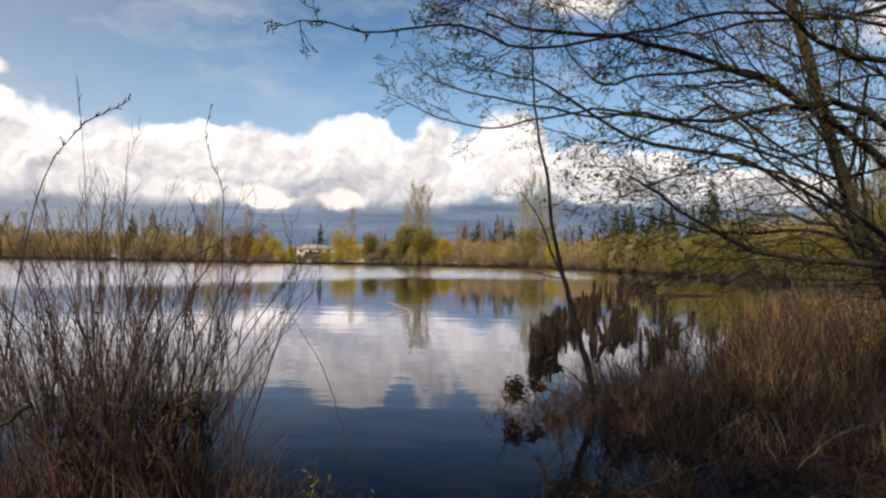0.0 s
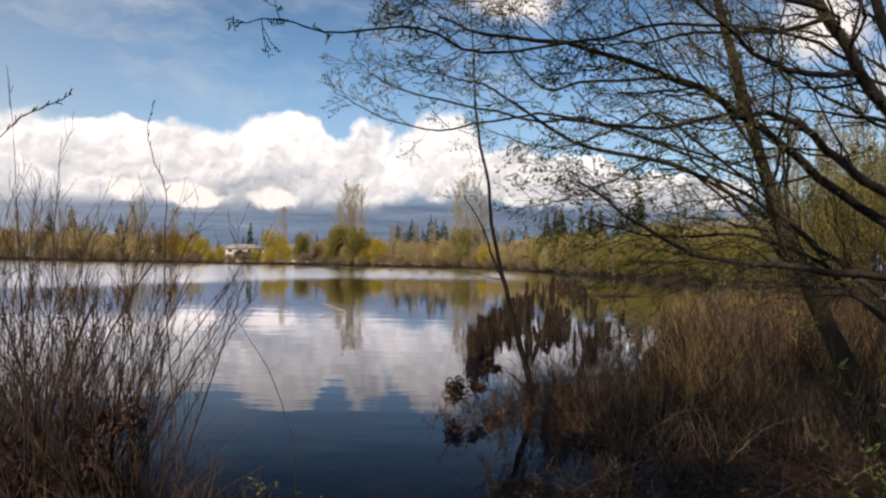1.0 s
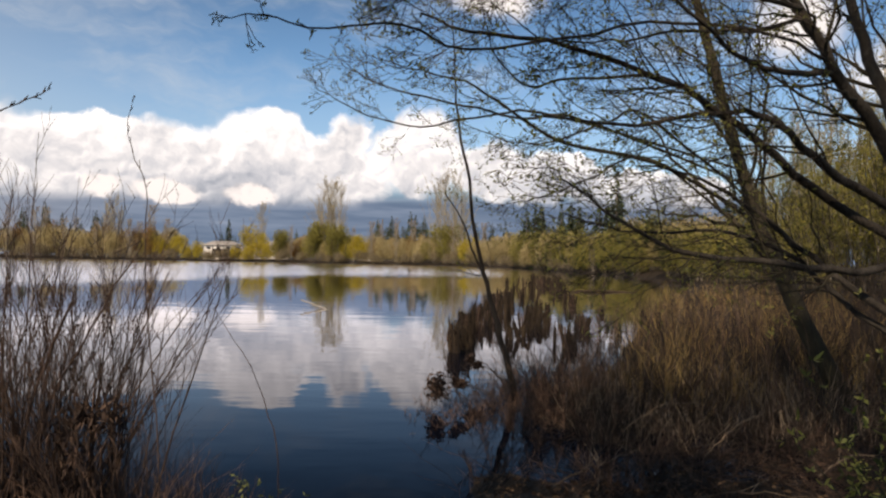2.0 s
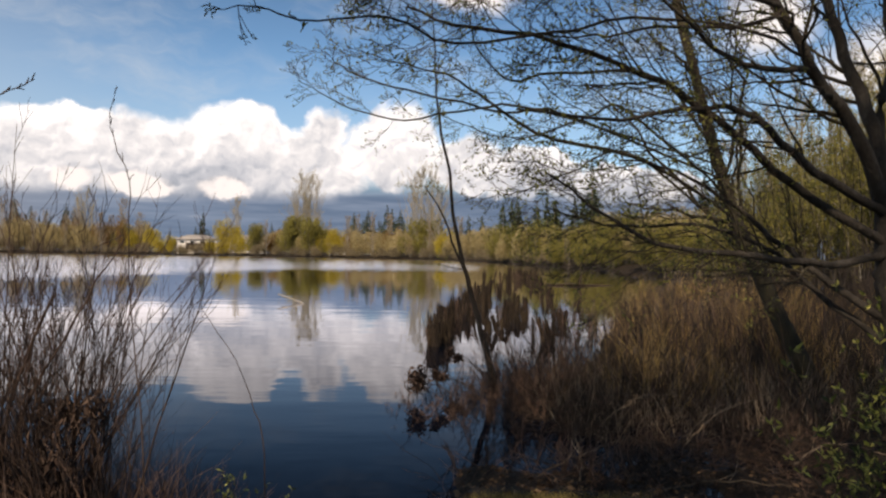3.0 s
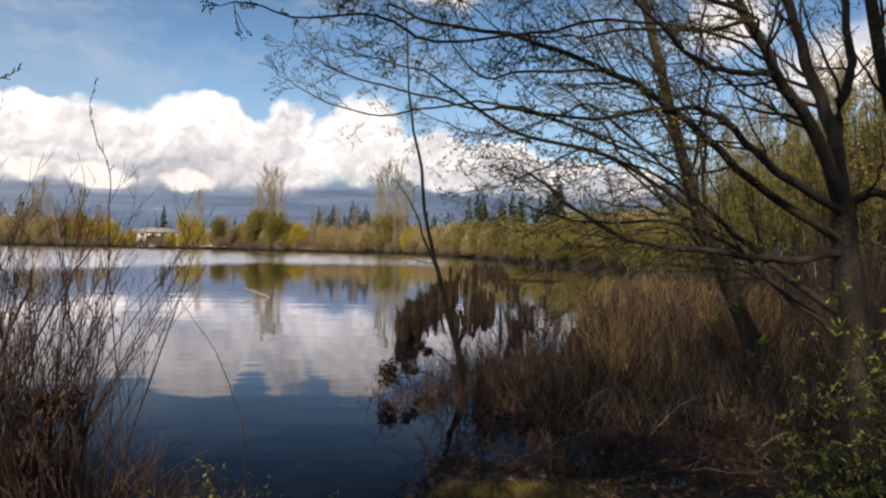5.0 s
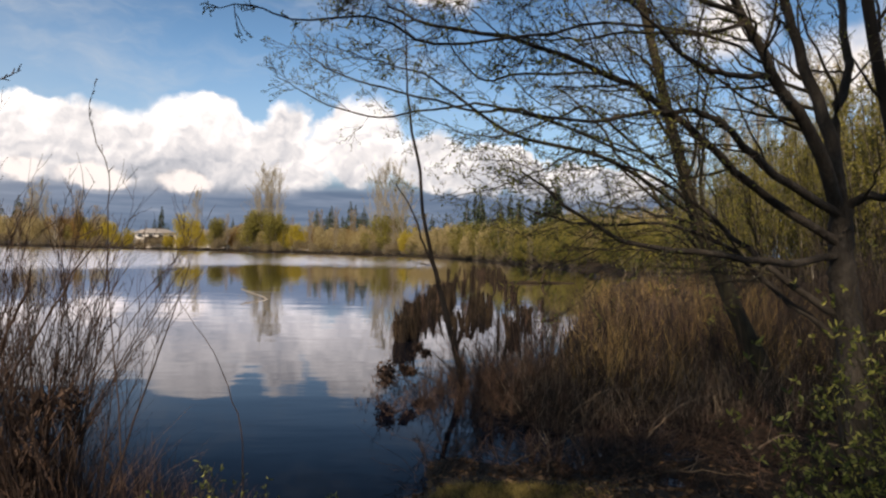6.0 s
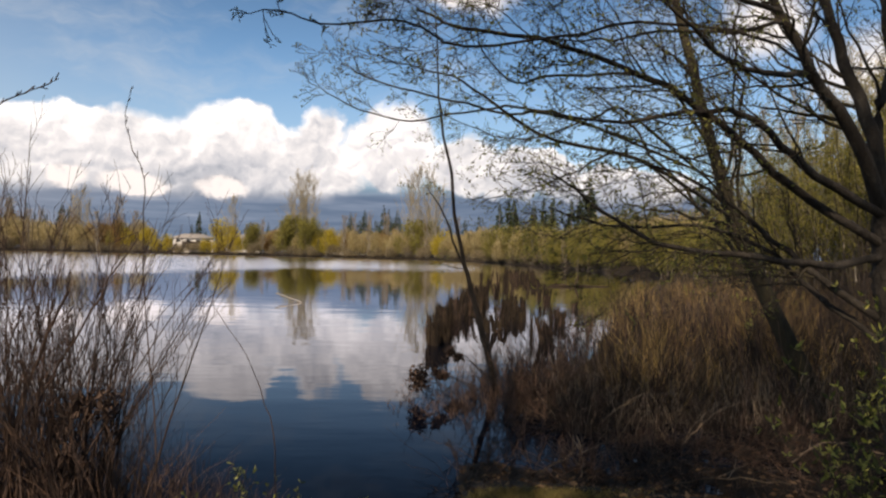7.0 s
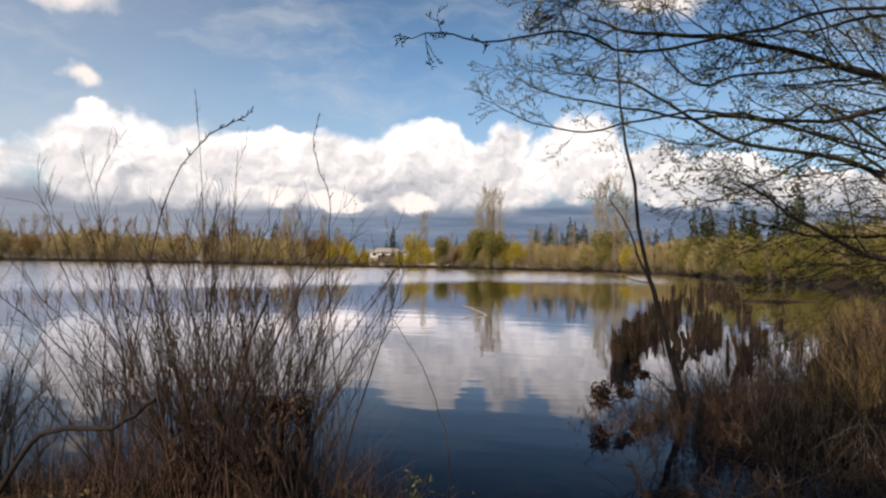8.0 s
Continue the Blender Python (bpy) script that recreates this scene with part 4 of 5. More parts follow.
def whip(name, points, r0, r1, rng, label, buds=0, steps=16):
    """One long bare shoot standing by itself."""
    p = curve_points(points, steps, rng, 0.004)
    z = float(ground_height(p[0][0], p[0][1]))
    p = np.concatenate([[[p[0][0] + rng.normal(0, 0.03), p[0][1], min(z - 0.03, p[0][2] - 0.05)]], p])
    root = empty(name, (0, 0, 0), label, "shoot")
    r = np.linspace(r0 * 0.62, r1 * 0.6, len(p))
    part("stem", tubes("shoot_stem", [(p, r)], M_SHADETWIG, 6), root)
    if buds:
        knots = sprout(rng, p, r, buds, 0.05, 0.6, (0, 0, 1), 0.3, 3, 0.55, 0.9)
        part("bud_spurs", tubes("shoot_buds", [(a, np.linspace(0.003, 0.0015, 3)) for a, b in knots], M_TWIG, 4), root, kind="stuff")
    return root


def build_bank_shrubs():
    rng = np.random.default_rng(51)
    # willow clump at the water's edge
    for cx, cy, sx, sy, h, n in [(-2.55, 3.9, 0.42, 0.3, 1.6, 22), (-2.15, 3.8, 0.36, 0.3, 1.8, 36), (-1.78, 3.7, 0.34, 0.3, 1.75, 38), (-1.55, 3.6, 0.26, 0.28, 1.55, 32), (-1.38, 3.5, 0.20, 0.25, 1.05, 20), (-2.95, 4.05, 0.40, 0.3, 1.35, 10)]:
        twiggy_shrub("willow_shrub", (cx, cy), (sx, sy), h, n, rng, M_SHADETWIG, "bare reddish-brown willow shrub at the water's edge", lean=(-0.08, 0, 1), spread=1.0, twig_n=8, twig_len=0.34, thick=0.0056, kink=0.0040, fork=0.48)
    for cx, cy, h in [(-2.25, 3.75, 1.95), (-1.85, 3.65, 2.05)]:
        twiggy_shrub("willow_shrub", (cx, cy), (0.4, 0.25), h, 11, rng, M_SHADETWIG, "tall thin bare willow shoots above the shrub", lean=(-0.03, 0, 1), spread=1.3, twig_n=6, twig_len=0.22, thick=0.0042, kink=0.003, fork=0.4)
    for x, y, z, w, h in [(-1.98, 3.55, 0.52, 0.11, 0.30), (-1.47, 3.55, 0.74, 0.14, 0.08), (-1.52, 3.5, 0.46, 0.09, 0.24)]:
        root = empty("dead_leaf_wad", (x, y, 0.1), "brown dead leaves caught among the willow stems", "dead leaves", "leaf wads in the willow")
        k = 300
        at = rng.normal(0, 0.5, (k, 3)).clip(-1, 1) * [w, w, h] + [0, 0, z - 0.1]
        part("twig", tubes("wad_twig", [(curve_points([(0.03, 0, -0.15), (0, 0, z * 0.5), (0.02, 0, z + h)], 6), np.linspace(0.008, 0.003, 6))], M_REDTWIG, 4), root)
        part("leaves", leaves("wad_leaves", at, rng.normal(0, 0.5, (k, 3)) + [0, 0, -0.9], rng.uniform(0.03, 0.09, k), rng.uniform(0.008, 0.018, k), M_SHADETWIG, rng), root, kind="stuff")
    whip("willow_shoot", [(-1.80, 3.5, 0.4), (-1.72, 3.5, 0.8), (-1.64, 3.5, 1.04), (-1.5, 3.4, 1.29)], 0.016, 0.010, rng, "thick dark broken willow shoot")
    whip("willow_shoot", [(-1.75, 3.5, 0.4), (-1.65, 3.5, 0.78), (-1.44, 3.4, 1.1), (-1.31, 3.4, 1.35), (-1.18, 3.4, 1.56), (-1.29, 3.35, 1.51)], 0.011, 0.004, rng, "dark willow shoot with a snapped drooping tip", steps=24)
    whip("arching_shoot", [(-0.50, 3.3, 0.3), (-0.52, 3.3, 0.59), (-0.58, 3.4, 0.77), (-0.69, 3.5, 0.98), (-0.84, 3.6, 1.16), (-0.91, 3.6, 1.26)], 0.005, 0.0018, rng, "single thin arching shoot over the water")
    whip("arching_shoot", [(-1.05, 3.3, 0.6), (-1.09, 3.3, 1.05), (-1.13, 3.3, 1.56), (-1.12, 3.3, 1.78), (-1.18, 3.3, 1.94), (-1.22, 3.3, 2.09), (-1.19, 3.3, 2.23)], 0.006, 0.002, rng, "tall thin whip with small buds", 14)
    whip("arching_shoot", [(-2.0, 2.95, 0.6), (-1.91, 2.9, 1.03), (-1.75, 2.8, 1.56), (-1.59, 2.7, 1.86), (-1.41, 2.6, 1.98), (-1.28, 2.55, 2.03), (-1.15, 2.5, 2.07)], 0.006, 0.0022, rng, "arching willow shoot with plump buds", 22)
    whip("arching_shoot", [(-2.2, 3.7, 0.4), (-2.29, 3.6, 0.72), (-2.46, 3.5, 1.06), (-2.59, 3.4, 1.28), (-2.7, 3.4, 1.48), (-2.81, 3.4, 1.76), (-3.06, 3.4, 1.83)], 0.008, 0.002, rng, "long bent willow shoot leaning away")
    whip("arching_shoot", [(-2.25, 3.4, 0.7), (-2.35, 3.4, 1.05), (-2.55, 3.4, 1.18), (-2.83, 3.4, 1.15)], 0.004, 0.0018, rng, "thin shoot curling over the water")
    # low red-brown growth at its foot
    n = 2700
    x = rng.uniform(-3.6, -0.55, n)
    y = 3.75 - 0.10 * x + rng.normal(0, 0.35, n)
    base = np.stack([x, y, np.maximum(ground_height(x, y), -0.2) - 0.03], -1)
    fall = np.clip((-0.35 - x) / 1.2, 0.25, 1) * np.clip((x + 3.3) / 0.9, 0.35, 1)
    me, _ = strands("dry_stalks", base, rng.normal(0, 0.3, (n, 3)) * [1, 1, 0.3] + [0, 0, 1], rng.uniform(0.2, 0.8, n) * fall, rng.uniform(0.0013, 0.003, n), M_REDTWIG, rng, 0.3, 4, wobble=0.03)
    tagged(new("dry_stalks", me), "dense reddish-brown dry stalks at the willow's foot", "dry grass", kind="stuff")
    # brown scrub on the spit
    for cx, cy, sx, sy, h, k in [(0.85, 5.9, 0.30, 0.3, 0.36, 12), (0.95, 6.5, 0.45, 0.4, 0.55, 34), (0.55, 6.7, 0.35, 0.3, 0.42, 28), (0.25, 6.8, 0.3, 0.2, 0.32, 16), (1.45, 6.9, 0.4, 0.4, 0.75, 26), (0.7, 6.9, 0.25, 0.3, 0.42, 18), (1.95, 7.3, 0.4, 0.4, 0.6, 18), (1.5, 5.9, 0.5, 0.4, 0.36, 12), (2.3, 6.9, 0.5, 0.3, 0.6, 16), (1.2, 5.1, 0.4, 0.4, 0.36, 13), (2.2, 5.2, 0.6, 0.5, 0.32, 12), (1.35, 7.6, 0.3, 0.3, 0.6, 12), (3.0, 5.6, 0.5, 0.5, 0.42, 14), (2.5, 8.2, 0.5, 0.4, 1.05, 22), (3.2, 8.6, 0.5, 0.4, 1.1, 22), (2.9, 7.2, 0.5, 0.4, 0.8, 22), (3.8, 7.8, 0.5, 0.5, 1.0, 22), (4.6, 8.4, 0.5, 0.5, 1.1, 22), (2.3, 9.8, 0.4, 0.4, 1.1, 18), (3.9, 10.4, 0.6, 0.5, 1.2, 22), (3.7, 6.3, 0.5, 0.5, 0.7, 22), (5.2, 9.4, 0.6, 0.5, 1.5, 26), (6.3, 10.2, 0.6, 0.5, 1.6, 26), (5.1, 7.5, 0.5, 0.5, 1.3, 26), (6.4, 8.6, 0.6, 0.5, 1.5, 26), (7.6, 11.2, 0.7, 0.6, 1.8, 26), (5.7, 12.2, 0.6, 0.5, 1.4, 24), (0.4, 7.15, 0.35, 0.2, 0.35, 20), (1.0, 7.2, 0.4, 0.2, 0.5, 24), (0.45, 5.0, 0.3, 0.3, 0.26, 13), (0.3, 6.2, 0.25, 0.3, 0.28, 14), (0.15, 6.8, 0.2, 0.2, 0.28, 16), (0.38, 7.2, 0.28, 0.2, 0.34, 26), (0.6, 7.2, 0.3, 0.2, 0.36, 26), (0.3, 7.6, 0.25, 0.2, 0.34, 18), (0.6, 5.6, 0.3, 0.3, 0.30, 15), (1.35, 4.6, 0.4, 0.3, 0.26, 12), (2.0, 4.4, 0.5, 0.3, 0.26, 10), (1.8, 6.3, 0.5, 0.3, 0.42, 16), (0.50, 7.45, 0.30, 0.2, 0.45, 26), (0.85, 7.6, 0.35, 0.2, 0.52, 28), (1.2, 7.4, 0.35, 0.25, 0.55, 28), (0.7, 8.0, 0.3, 0.2, 0.5, 20), (1.1, 8.3, 0.35, 0.25, 0.62, 26), (1.5, 8.1, 0.35, 0.25, 0.66, 26), (1.85, 8.5, 0.35, 0.3, 0.8, 24), (2.15, 9.2, 0.35, 0.3, 0.95, 22), (1.75, 7.7, 0.35, 0.25, 0.7, 24), (0.45, 6.9, 0.3, 0.2, 0.36, 18), (0.8, 7.0, 0.35, 0.25, 0.42, 22), (1.15, 7.95, 0.30, 0.2, 0.82, 22), (1.45, 9.2, 0.4, 0.3, 0.8, 20), (0.38, 6.85, 0.3, 0.25, 0.36, 30), (0.68, 6.75, 0.3, 0.25, 0.36, 30), (1.0, 6.6, 0.35, 0.3, 0.36, 26), (1.35, 6.75, 0.35, 0.3, 0.40, 26)]:
        twiggy_shrub("brown_scrub", (cx, cy), (sx, sy), h, k, rng, M_TWIG if h > 0.78 else M_REDTWIG, "low tangled brown scrub on the muddy spit", spread=2.2, twig_n=9, twig_len=0.45, thick=0.0055)
    n = 7600
    az, r = rng.uniform(0.0, 0.62, n), 8.4 - 4.0 * rng.random(n) ** 1.8
    x, y = np.sin(az) * r, np.cos(az) * r
    z = ground_height(x, y)
    ok = (z > -0.05) & (np.sin(3.1 * x + y) * np.sin(2.3 * y - x) + rng.normal(0, 0.4, n) > -0.2)
    base = np.stack([x, y, z - 0.02], -1)[ok]
    n = len(base)
    me, _ = strands("scrub_stalks", base, rng.normal(0, 0.9, (n, 3)) * [1, 1, 0.4] + [0, 0, 0.7], rng.uniform(0.12, 0.48, n), rng.uniform(0.0015, 0.0034, n), M_REDTWIG, rng, 0.4, 4, wobble=0.05)
    tagged(new("scrub_stalks", me), "tangled dark red-brown stalks covering the spit", "dry grass", kind="stuff")
    # dark brushwood under the leaning tree
    for cx, cy, h, k in [(4.9, 6.3, 1.7, 24), (5.6, 7.1, 2.1, 24), (6.6, 8.0, 2.4, 26), (6.0, 6.2, 2.2, 22), (7.6, 9.4, 2.5, 24), (5.0, 8.4, 1.6, 20)]:
        twiggy_shrub("brushwood", (cx, cy), (0.6, 0.5), h, k, rng, M_TWIG, "dark leafless brushwood behind the bank tree", spread=1.6, twig_n=9, twig_len=0.35, thick=0.008)
    # far-left shrub
    for cx, cy, h, k in [(-3.5, 3.8, 1.15, 24), (-4.0, 4.0, 1.4, 22)]:
        twiggy_shrub("grey_shrub", (cx, cy), (0.35, 0.3), h, k, rng, M_TWIG, "grey-brown bare shrub beside the willow", spread=1.8, twig_n=9, twig_len=0.38)


build_bank_shrubs()


# ------------------------------------------------------------------ trees over the bank
def limb(points, r0, r1, rng, steps=18):
    return curve_points(points, steps, rng, 0.006), np.linspace(r0, r1, steps)


def dress(rng, root, limbs, drift, first=(13, 0.75), second=(8, 0.34), third=(4, 0.15), pull=0.45, bud=0.028, buds=9000, mat=None):
    """Twigs in three orders on a tree's limbs, and buds at their ends."""
    one, two, three = [], [], []
    for p, r in limbs:
        size = np.linalg.norm(np.diff(p, axis=0), axis=1).sum()
        one += sprout(rng, p, r, max(3, int(first[0] * size / 2.2)), first[1], 0.9, drift, pull * 0.8, 8, 0.22, 0.40)
    for p, r in one:
        two += sprout(rng, p, r, second[0], second[1], 0.85, drift, pull * 0.7, 6, 0.15, 0.6)
    for p, r in two:
        three += sprout(rng, p, r, third[0], third[1], 0.7, drift, pull * 0.5, 4, 0.2, 0.8)
    for l in one:
        part("branch", tubes("tree_branch", [l], M_MOSSBARK, 5), root)
    part("twigs", tubes("tree_twigs", two + three, M_TWIG, 3), root, kind="stuff")
    ends = np.concatenate([p[-2:] for p, r in two + three])
    ends = ends[rng.choice(len(ends), min(buds, len(ends)), replace=False)]
    n = len(ends)
    part("leaf_buds", leaves("tree_buds", ends, rng.normal(0, 1, (n, 3)) + [0, 0, 0.5], bud * rng.uniform(0.5, 1.5, n), bud * rng.uniform(0.25, 0.5, n), M_BUD, rng), root, "tiny opening yellow-green leaf buds", kind="stuff")


def build_alder():
    """The many-stemmed tree whose long limbs reach out over the water."""
    rng = np.random.default_rng(61)
    root = empty("bank_tree", (0, 0, 0), "grey-barked multi-stemmed tree with long budding limbs over the water", "tree")
    trunk = limb([(3.30, 4.3, 0.10), (3.19, 4.3, 1.19), (3.15, 4.3, 1.48), (3.15, 4.3, 1.85)], 0.098, 0.072, rng)
    part("trunk", tubes("tree_trunk", [trunk], M_BARK, 14), root)
    limbs = [
        limb([(3.15, 4.3, 1.70), (2.89, 4.2, 2.23), (2.53, 4.1, 2.63), (2.24, 4.0, 2.99), (1.97, 3.9, 3.34), (1.5, 3.8, 3.9)], 0.050, 0.010, rng),
        limb([(3.15, 4.3, 1.80), (3.07, 4.35, 2.36), (2.93, 4.4, 2.79), (2.77, 4.4, 3.2), (2.61, 4.4, 3.71), (2.3, 4.4, 4.8)], 0.052, 0.014, rng),
        limb([(3.13, 4.3, 1.95), (3.16, 4.4, 2.48), (3.32, 4.5, 2.83), (3.32, 4.6, 3.3), (3.32, 4.6, 3.93), (3.2, 4.6, 5.0)], 0.042, 0.014, rng),
        limb([(3.12, 4.28, 1.53), (2.59, 4.1, 1.48), (1.97, 3.9, 1.53), (1.52, 3.8, 1.57), (1.2, 3.7, 1.69), (0.8, 3.5, 1.91)], 0.027, 0.005, rng),
        limb([(3.12, 4.28, 1.80), (2.5, 4.0, 2.0), (2.24, 3.9, 2.14), (1.97, 3.8, 2.3), (1.63, 3.7, 2.3), (1.18, 3.6, 2.21), (0.63, 3.4, 2.2)], 0.031, 0.005, rng),
        limb([(3.10, 4.28, 1.62), (2.54, 4.2, 1.9), (2.11, 4.1, 2.19), (1.69, 4.0, 2.44), (1.39, 3.9, 2.53), (0.84, 3.7, 2.64), (0.36, 3.5, 2.62), (0.1, 3.4, 2.68)], 0.031, 0.005, rng, 24),
        limb([(2.50, 4.1, 2.63), (2.04, 3.8, 2.55), (1.73, 3.6, 2.56), (1.48, 3.4, 2.63), (1.07, 3.2, 2.84)], 0.020, 0.006, rng),
        limb([(2.48, 4.1, 2.70), (1.92, 3.7, 2.71), (1.3, 3.5, 2.70), (0.8, 3.2, 2.52), (0.31, 3.0, 2.39), (0.08, 2.7, 2.37), (-0.06, 2.45, 2.31), (-0.21, 2.2, 2.20), (-0.33, 2.0, 2.17), (-0.41, 1.88, 2.11)], 0.010, 0.0011, rng, 30),
        limb([(3.18, 4.3, 1.10), (2.82, 4.4, 1.36), (2.64, 4.5, 1.54), (2.3, 4.6, 1.84), (1.94, 4.6, 2.06), (1.49, 4.5, 2.14)], 0.028, 0.006, rng),
        limb([(3.2, 4.3, 0.95), (2.9, 4.55, 1.25), (2.6, 4.8, 1.6), (2.2, 5.0, 1.75), (1.6, 5.0, 1.72), (1.1, 4.9, 1.85)], 0.023, 0.005, rng),
        limb([(3.15, 4.3, 1.84), (3.24, 4.2, 1.92), (3.36, 4.1, 1.95), (3.6, 4.0, 2.4), (3.9, 3.9, 3.4)], 0.034, 0.012, rng),
    ]
    upper = [
        limb([(2.26, 4.0, 2.97), (1.7, 3.75, 2.98), (1.2, 3.6, 2.90), (0.7, 3.45, 2.84), (0.2, 3.3, 2.74)], 0.017, 0.003, rng),
        limb([(1.99, 3.9, 3.32), (1.4, 3.65, 3.22), (0.9, 3.5, 3.05), (0.4, 3.3, 2.86), (0.0, 3.2, 2.68)], 0.016, 0.003, rng),
        limb([(1.3, 3.3, 2.74), (0.9, 3.15, 2.76), (0.5, 3.0, 2.68), (0.15, 2.9, 2.55)], 0.009, 0.002, rng),
        limb([(2.3, 4.02, 2.92), (1.9, 3.9, 2.80), (1.5, 3.8, 2.76), (1.1, 3.7, 2.66), (0.7, 3.6, 2.62)], 0.014, 0.003, rng),
    ]
    for l in limbs + upper:
        part("limb", tubes("tree_limb", [l], M_BARK, 9), root)
    dress(rng, root, upper, (-0.7, -0.05, -0.10), (14, 0.6), (7, 0.25), (3, 0.10), bud=0.018, buds=4000)
    dress(rng, root, limbs[:1] + limbs[3:7] + limbs[8:10], (-0.75, -0.10, 0.10), (17, 1.0), (8, 0.36), (3, 0.14), buds=9000)
    dress(rng, root, limbs[7:8], (-0.35, -0.1, -0.25), (10, 0.15), (3, 0.07), (1, 0.03), 0.3, bud=0.014)
    dress(rng, root, limbs[1:3] + limbs[10:], (-0.3, -0.1, 0.3), (9, 0.8), (7, 0.36), (3, 0.16))
    up = empty("bank_tree", (0, 0, 0), "slim grey stem of a second bank tree", "tree")
    stem = limb([(4.15, 4.6, 0.1), (4.02, 4.6, 1.4), (3.80, 4.6, 2.2), (3.60, 4.6, 3.0), (3.42, 4.6, 4.0), (3.3, 4.6, 5.0)], 0.06, 0.03, rng)
    part("trunk", tubes("tree_trunk", [stem], M_SHADEBARK, 10), up)
    boughs = sprout(rng, stem[0], stem[1], 7, 1.5, 0.7, (-0.3, 0.2, 0.6), 0.4, 10, 0.35, 0.4)
    for l in boughs:
        part("limb", tubes("tree_limb", [l], M_SHADEBARK, 7), up)
    dress(rng, up, boughs, (-0.2, 0.1, 0.4), (7, 0.5), (5, 0.25), (2, 0.1), buds=1500)


def build_leaning_tree():
    rng = np.random.default_rng(71)
    root = empty("leaning_tree", (0, 0, 0), "slender leaning tree with mossy bark and budding twigs", "tree")
    trunk = limb([(4.48, 7.0, -0.05), (4.24, 7.0, 0.38), (3.98, 7.0, 0.87), (3.65, 7.0, 1.54), (3.47, 7.0, 1.91), (3.31, 7.0, 2.43), (3.08, 7.0, 3.24), (2.85, 7.0, 4.1), (2.6, 7.0, 5.0)], 0.105, 0.034, rng, 24)
    part("trunk", tubes("tree_trunk", [trunk], M_MOSSBARK, 12), root)
    reach = [
        limb([(3.25, 7.0, 2.6), (2.17, 5.65, 2.95), (1.22, 5.37, 2.89), (0.87, 5.22, 2.80), (0.61, 5.08, 3.02), (0.51, 4.93, 3.36)], 0.016, 0.0025, rng, 22),
        limb([(3.42, 7.0, 1.95), (1.96, 5.37, 2.25), (1.22, 5.22, 2.36), (0.83, 5.08, 2.52), (0.55, 4.93, 2.67), (0.32, 4.86, 2.75), (0.00, 4.78, 2.79), (-0.28, 4.71, 2.86)], 0.018, 0.002, rng, 22),
        limb([(3.35, 7.0, 2.3), (1.30, 5.15, 2.53), (0.83, 5.08, 2.52), (0.28, 4.78, 2.57), (-0.04, 4.64, 2.60), (-0.28, 4.57, 2.67), (-0.39, 4.50, 2.76)], 0.013, 0.002, rng, 22),
        limb([(3.3, 7.0, 2.45), (1.09, 5.00, 2.52), (0.62, 4.93, 2.52), (0.16, 4.78, 2.40), (-0.14, 4.64, 2.41), (-0.41, 4.50, 2.50), (-0.54, 4.35, 2.54)], 0.011, 0.002, rng, 22),
        limb([(3.5, 7.0, 1.7), (2.25, 6.52, 2.46), (1.67, 6.38, 2.28), (1.22, 6.23, 2.09), (0.78, 6.09, 1.98)], 0.014, 0.003, rng, 22),
        limb([(3.38, 7.0, 2.15), (1.81, 5.25, 2.57), (1.52, 5.22, 2.56), (1.06, 5.08, 2.37), (0.71, 4.93, 2.34), (0.29, 4.78, 2.47)], 0.013, 0.002, rng, 22),
    ]
    for l in reach:
        part("limb", tubes("tree_limb", [l], M_MOSSBARK, 7), root)
    dress(rng, root, [(p[6:], r[6:]) for p, r in reach], (-0.4, 0.0, 0.05), (15, 0.36), (6, 0.16), (2, 0.07), bud=0.018, buds=2600)
    limbs = sprout(rng, trunk[0], trunk[1], 12, 2.6, 0.8, (-0.7, -0.3, 0.25), 0.6, 12, 0.35, 0.35)
    for l in limbs:
        part("limb", tubes("tree_limb", [l], M_MOSSBARK, 7), root)
    dress(rng, root, limbs, (-0.5, -0.1, 0.2), (10, 0.8), (6, 0.36), (3, 0.16))


def build_sapling():
    rng = np.random.default_rng(81)
    root = empty("sapling", (0, 0, 0), "thin leaning sapling rising from the scrub", "tree")
    stem = limb([(1.20, 7.80, -0.15), (1.15, 7.82, 0.12), (1.07, 7.86, 0.46), (0.99, 7.92, 0.78), (0.90, 8.0, 1.12), (0.83, 8.0, 1.38), (0.74, 8.0, 1.76), (0.65, 8.0, 2.40), (0.55, 8.0, 2.85), (0.50, 8.0, 3.30), (0.46, 8.0, 3.81), (0.43, 8.0, 4.4)], 0.056, 0.006, rng, 34)
    stem = (stem[0], np.interp(np.linspace(0, 1, 34), [0, 0.16, 0.28, 0.45, 0.7, 1], [0.040, 0.036, 0.031, 0.024, 0.016, 0.005]))
    part("trunk", tubes("sapling_trunk", [stem], M_SHADEBARK, 9), root)
    fork = limb([(0.92, 7.98, 1.02), (0.82, 8.04, 1.36), (0.72, 8.06, 1.58), (0.65, 8.06, 1.80), (0.50, 8.1, 2.1), (0.38, 8.1, 2.28)], 0.020, 0.005, rng, 14)
    part("fork", tubes("sapling_fork", [fork], M_SHADEBARK, 7), root)
    low = limb([(0.84, 8.0, 1.34), (0.66, 7.95, 1.36), (0.52, 7.9, 1.40)], 0.008, 0.003, rng, 6)
    part("low_branch", tubes("sapling_branch", [low], M_SHADEBARK, 5), root)
    limbs = sprout(rng, stem[0], stem[1], 26, 0.85, 1.0, (-0.1, 0, 0.15), 0.35, 8, 0.42, 0.28)
    dress(rng, root, limbs + [fork], (0, 0, 0.12), (7, 0.34), (3, 0.15), (1, 0.08), 0.3, 0.032)


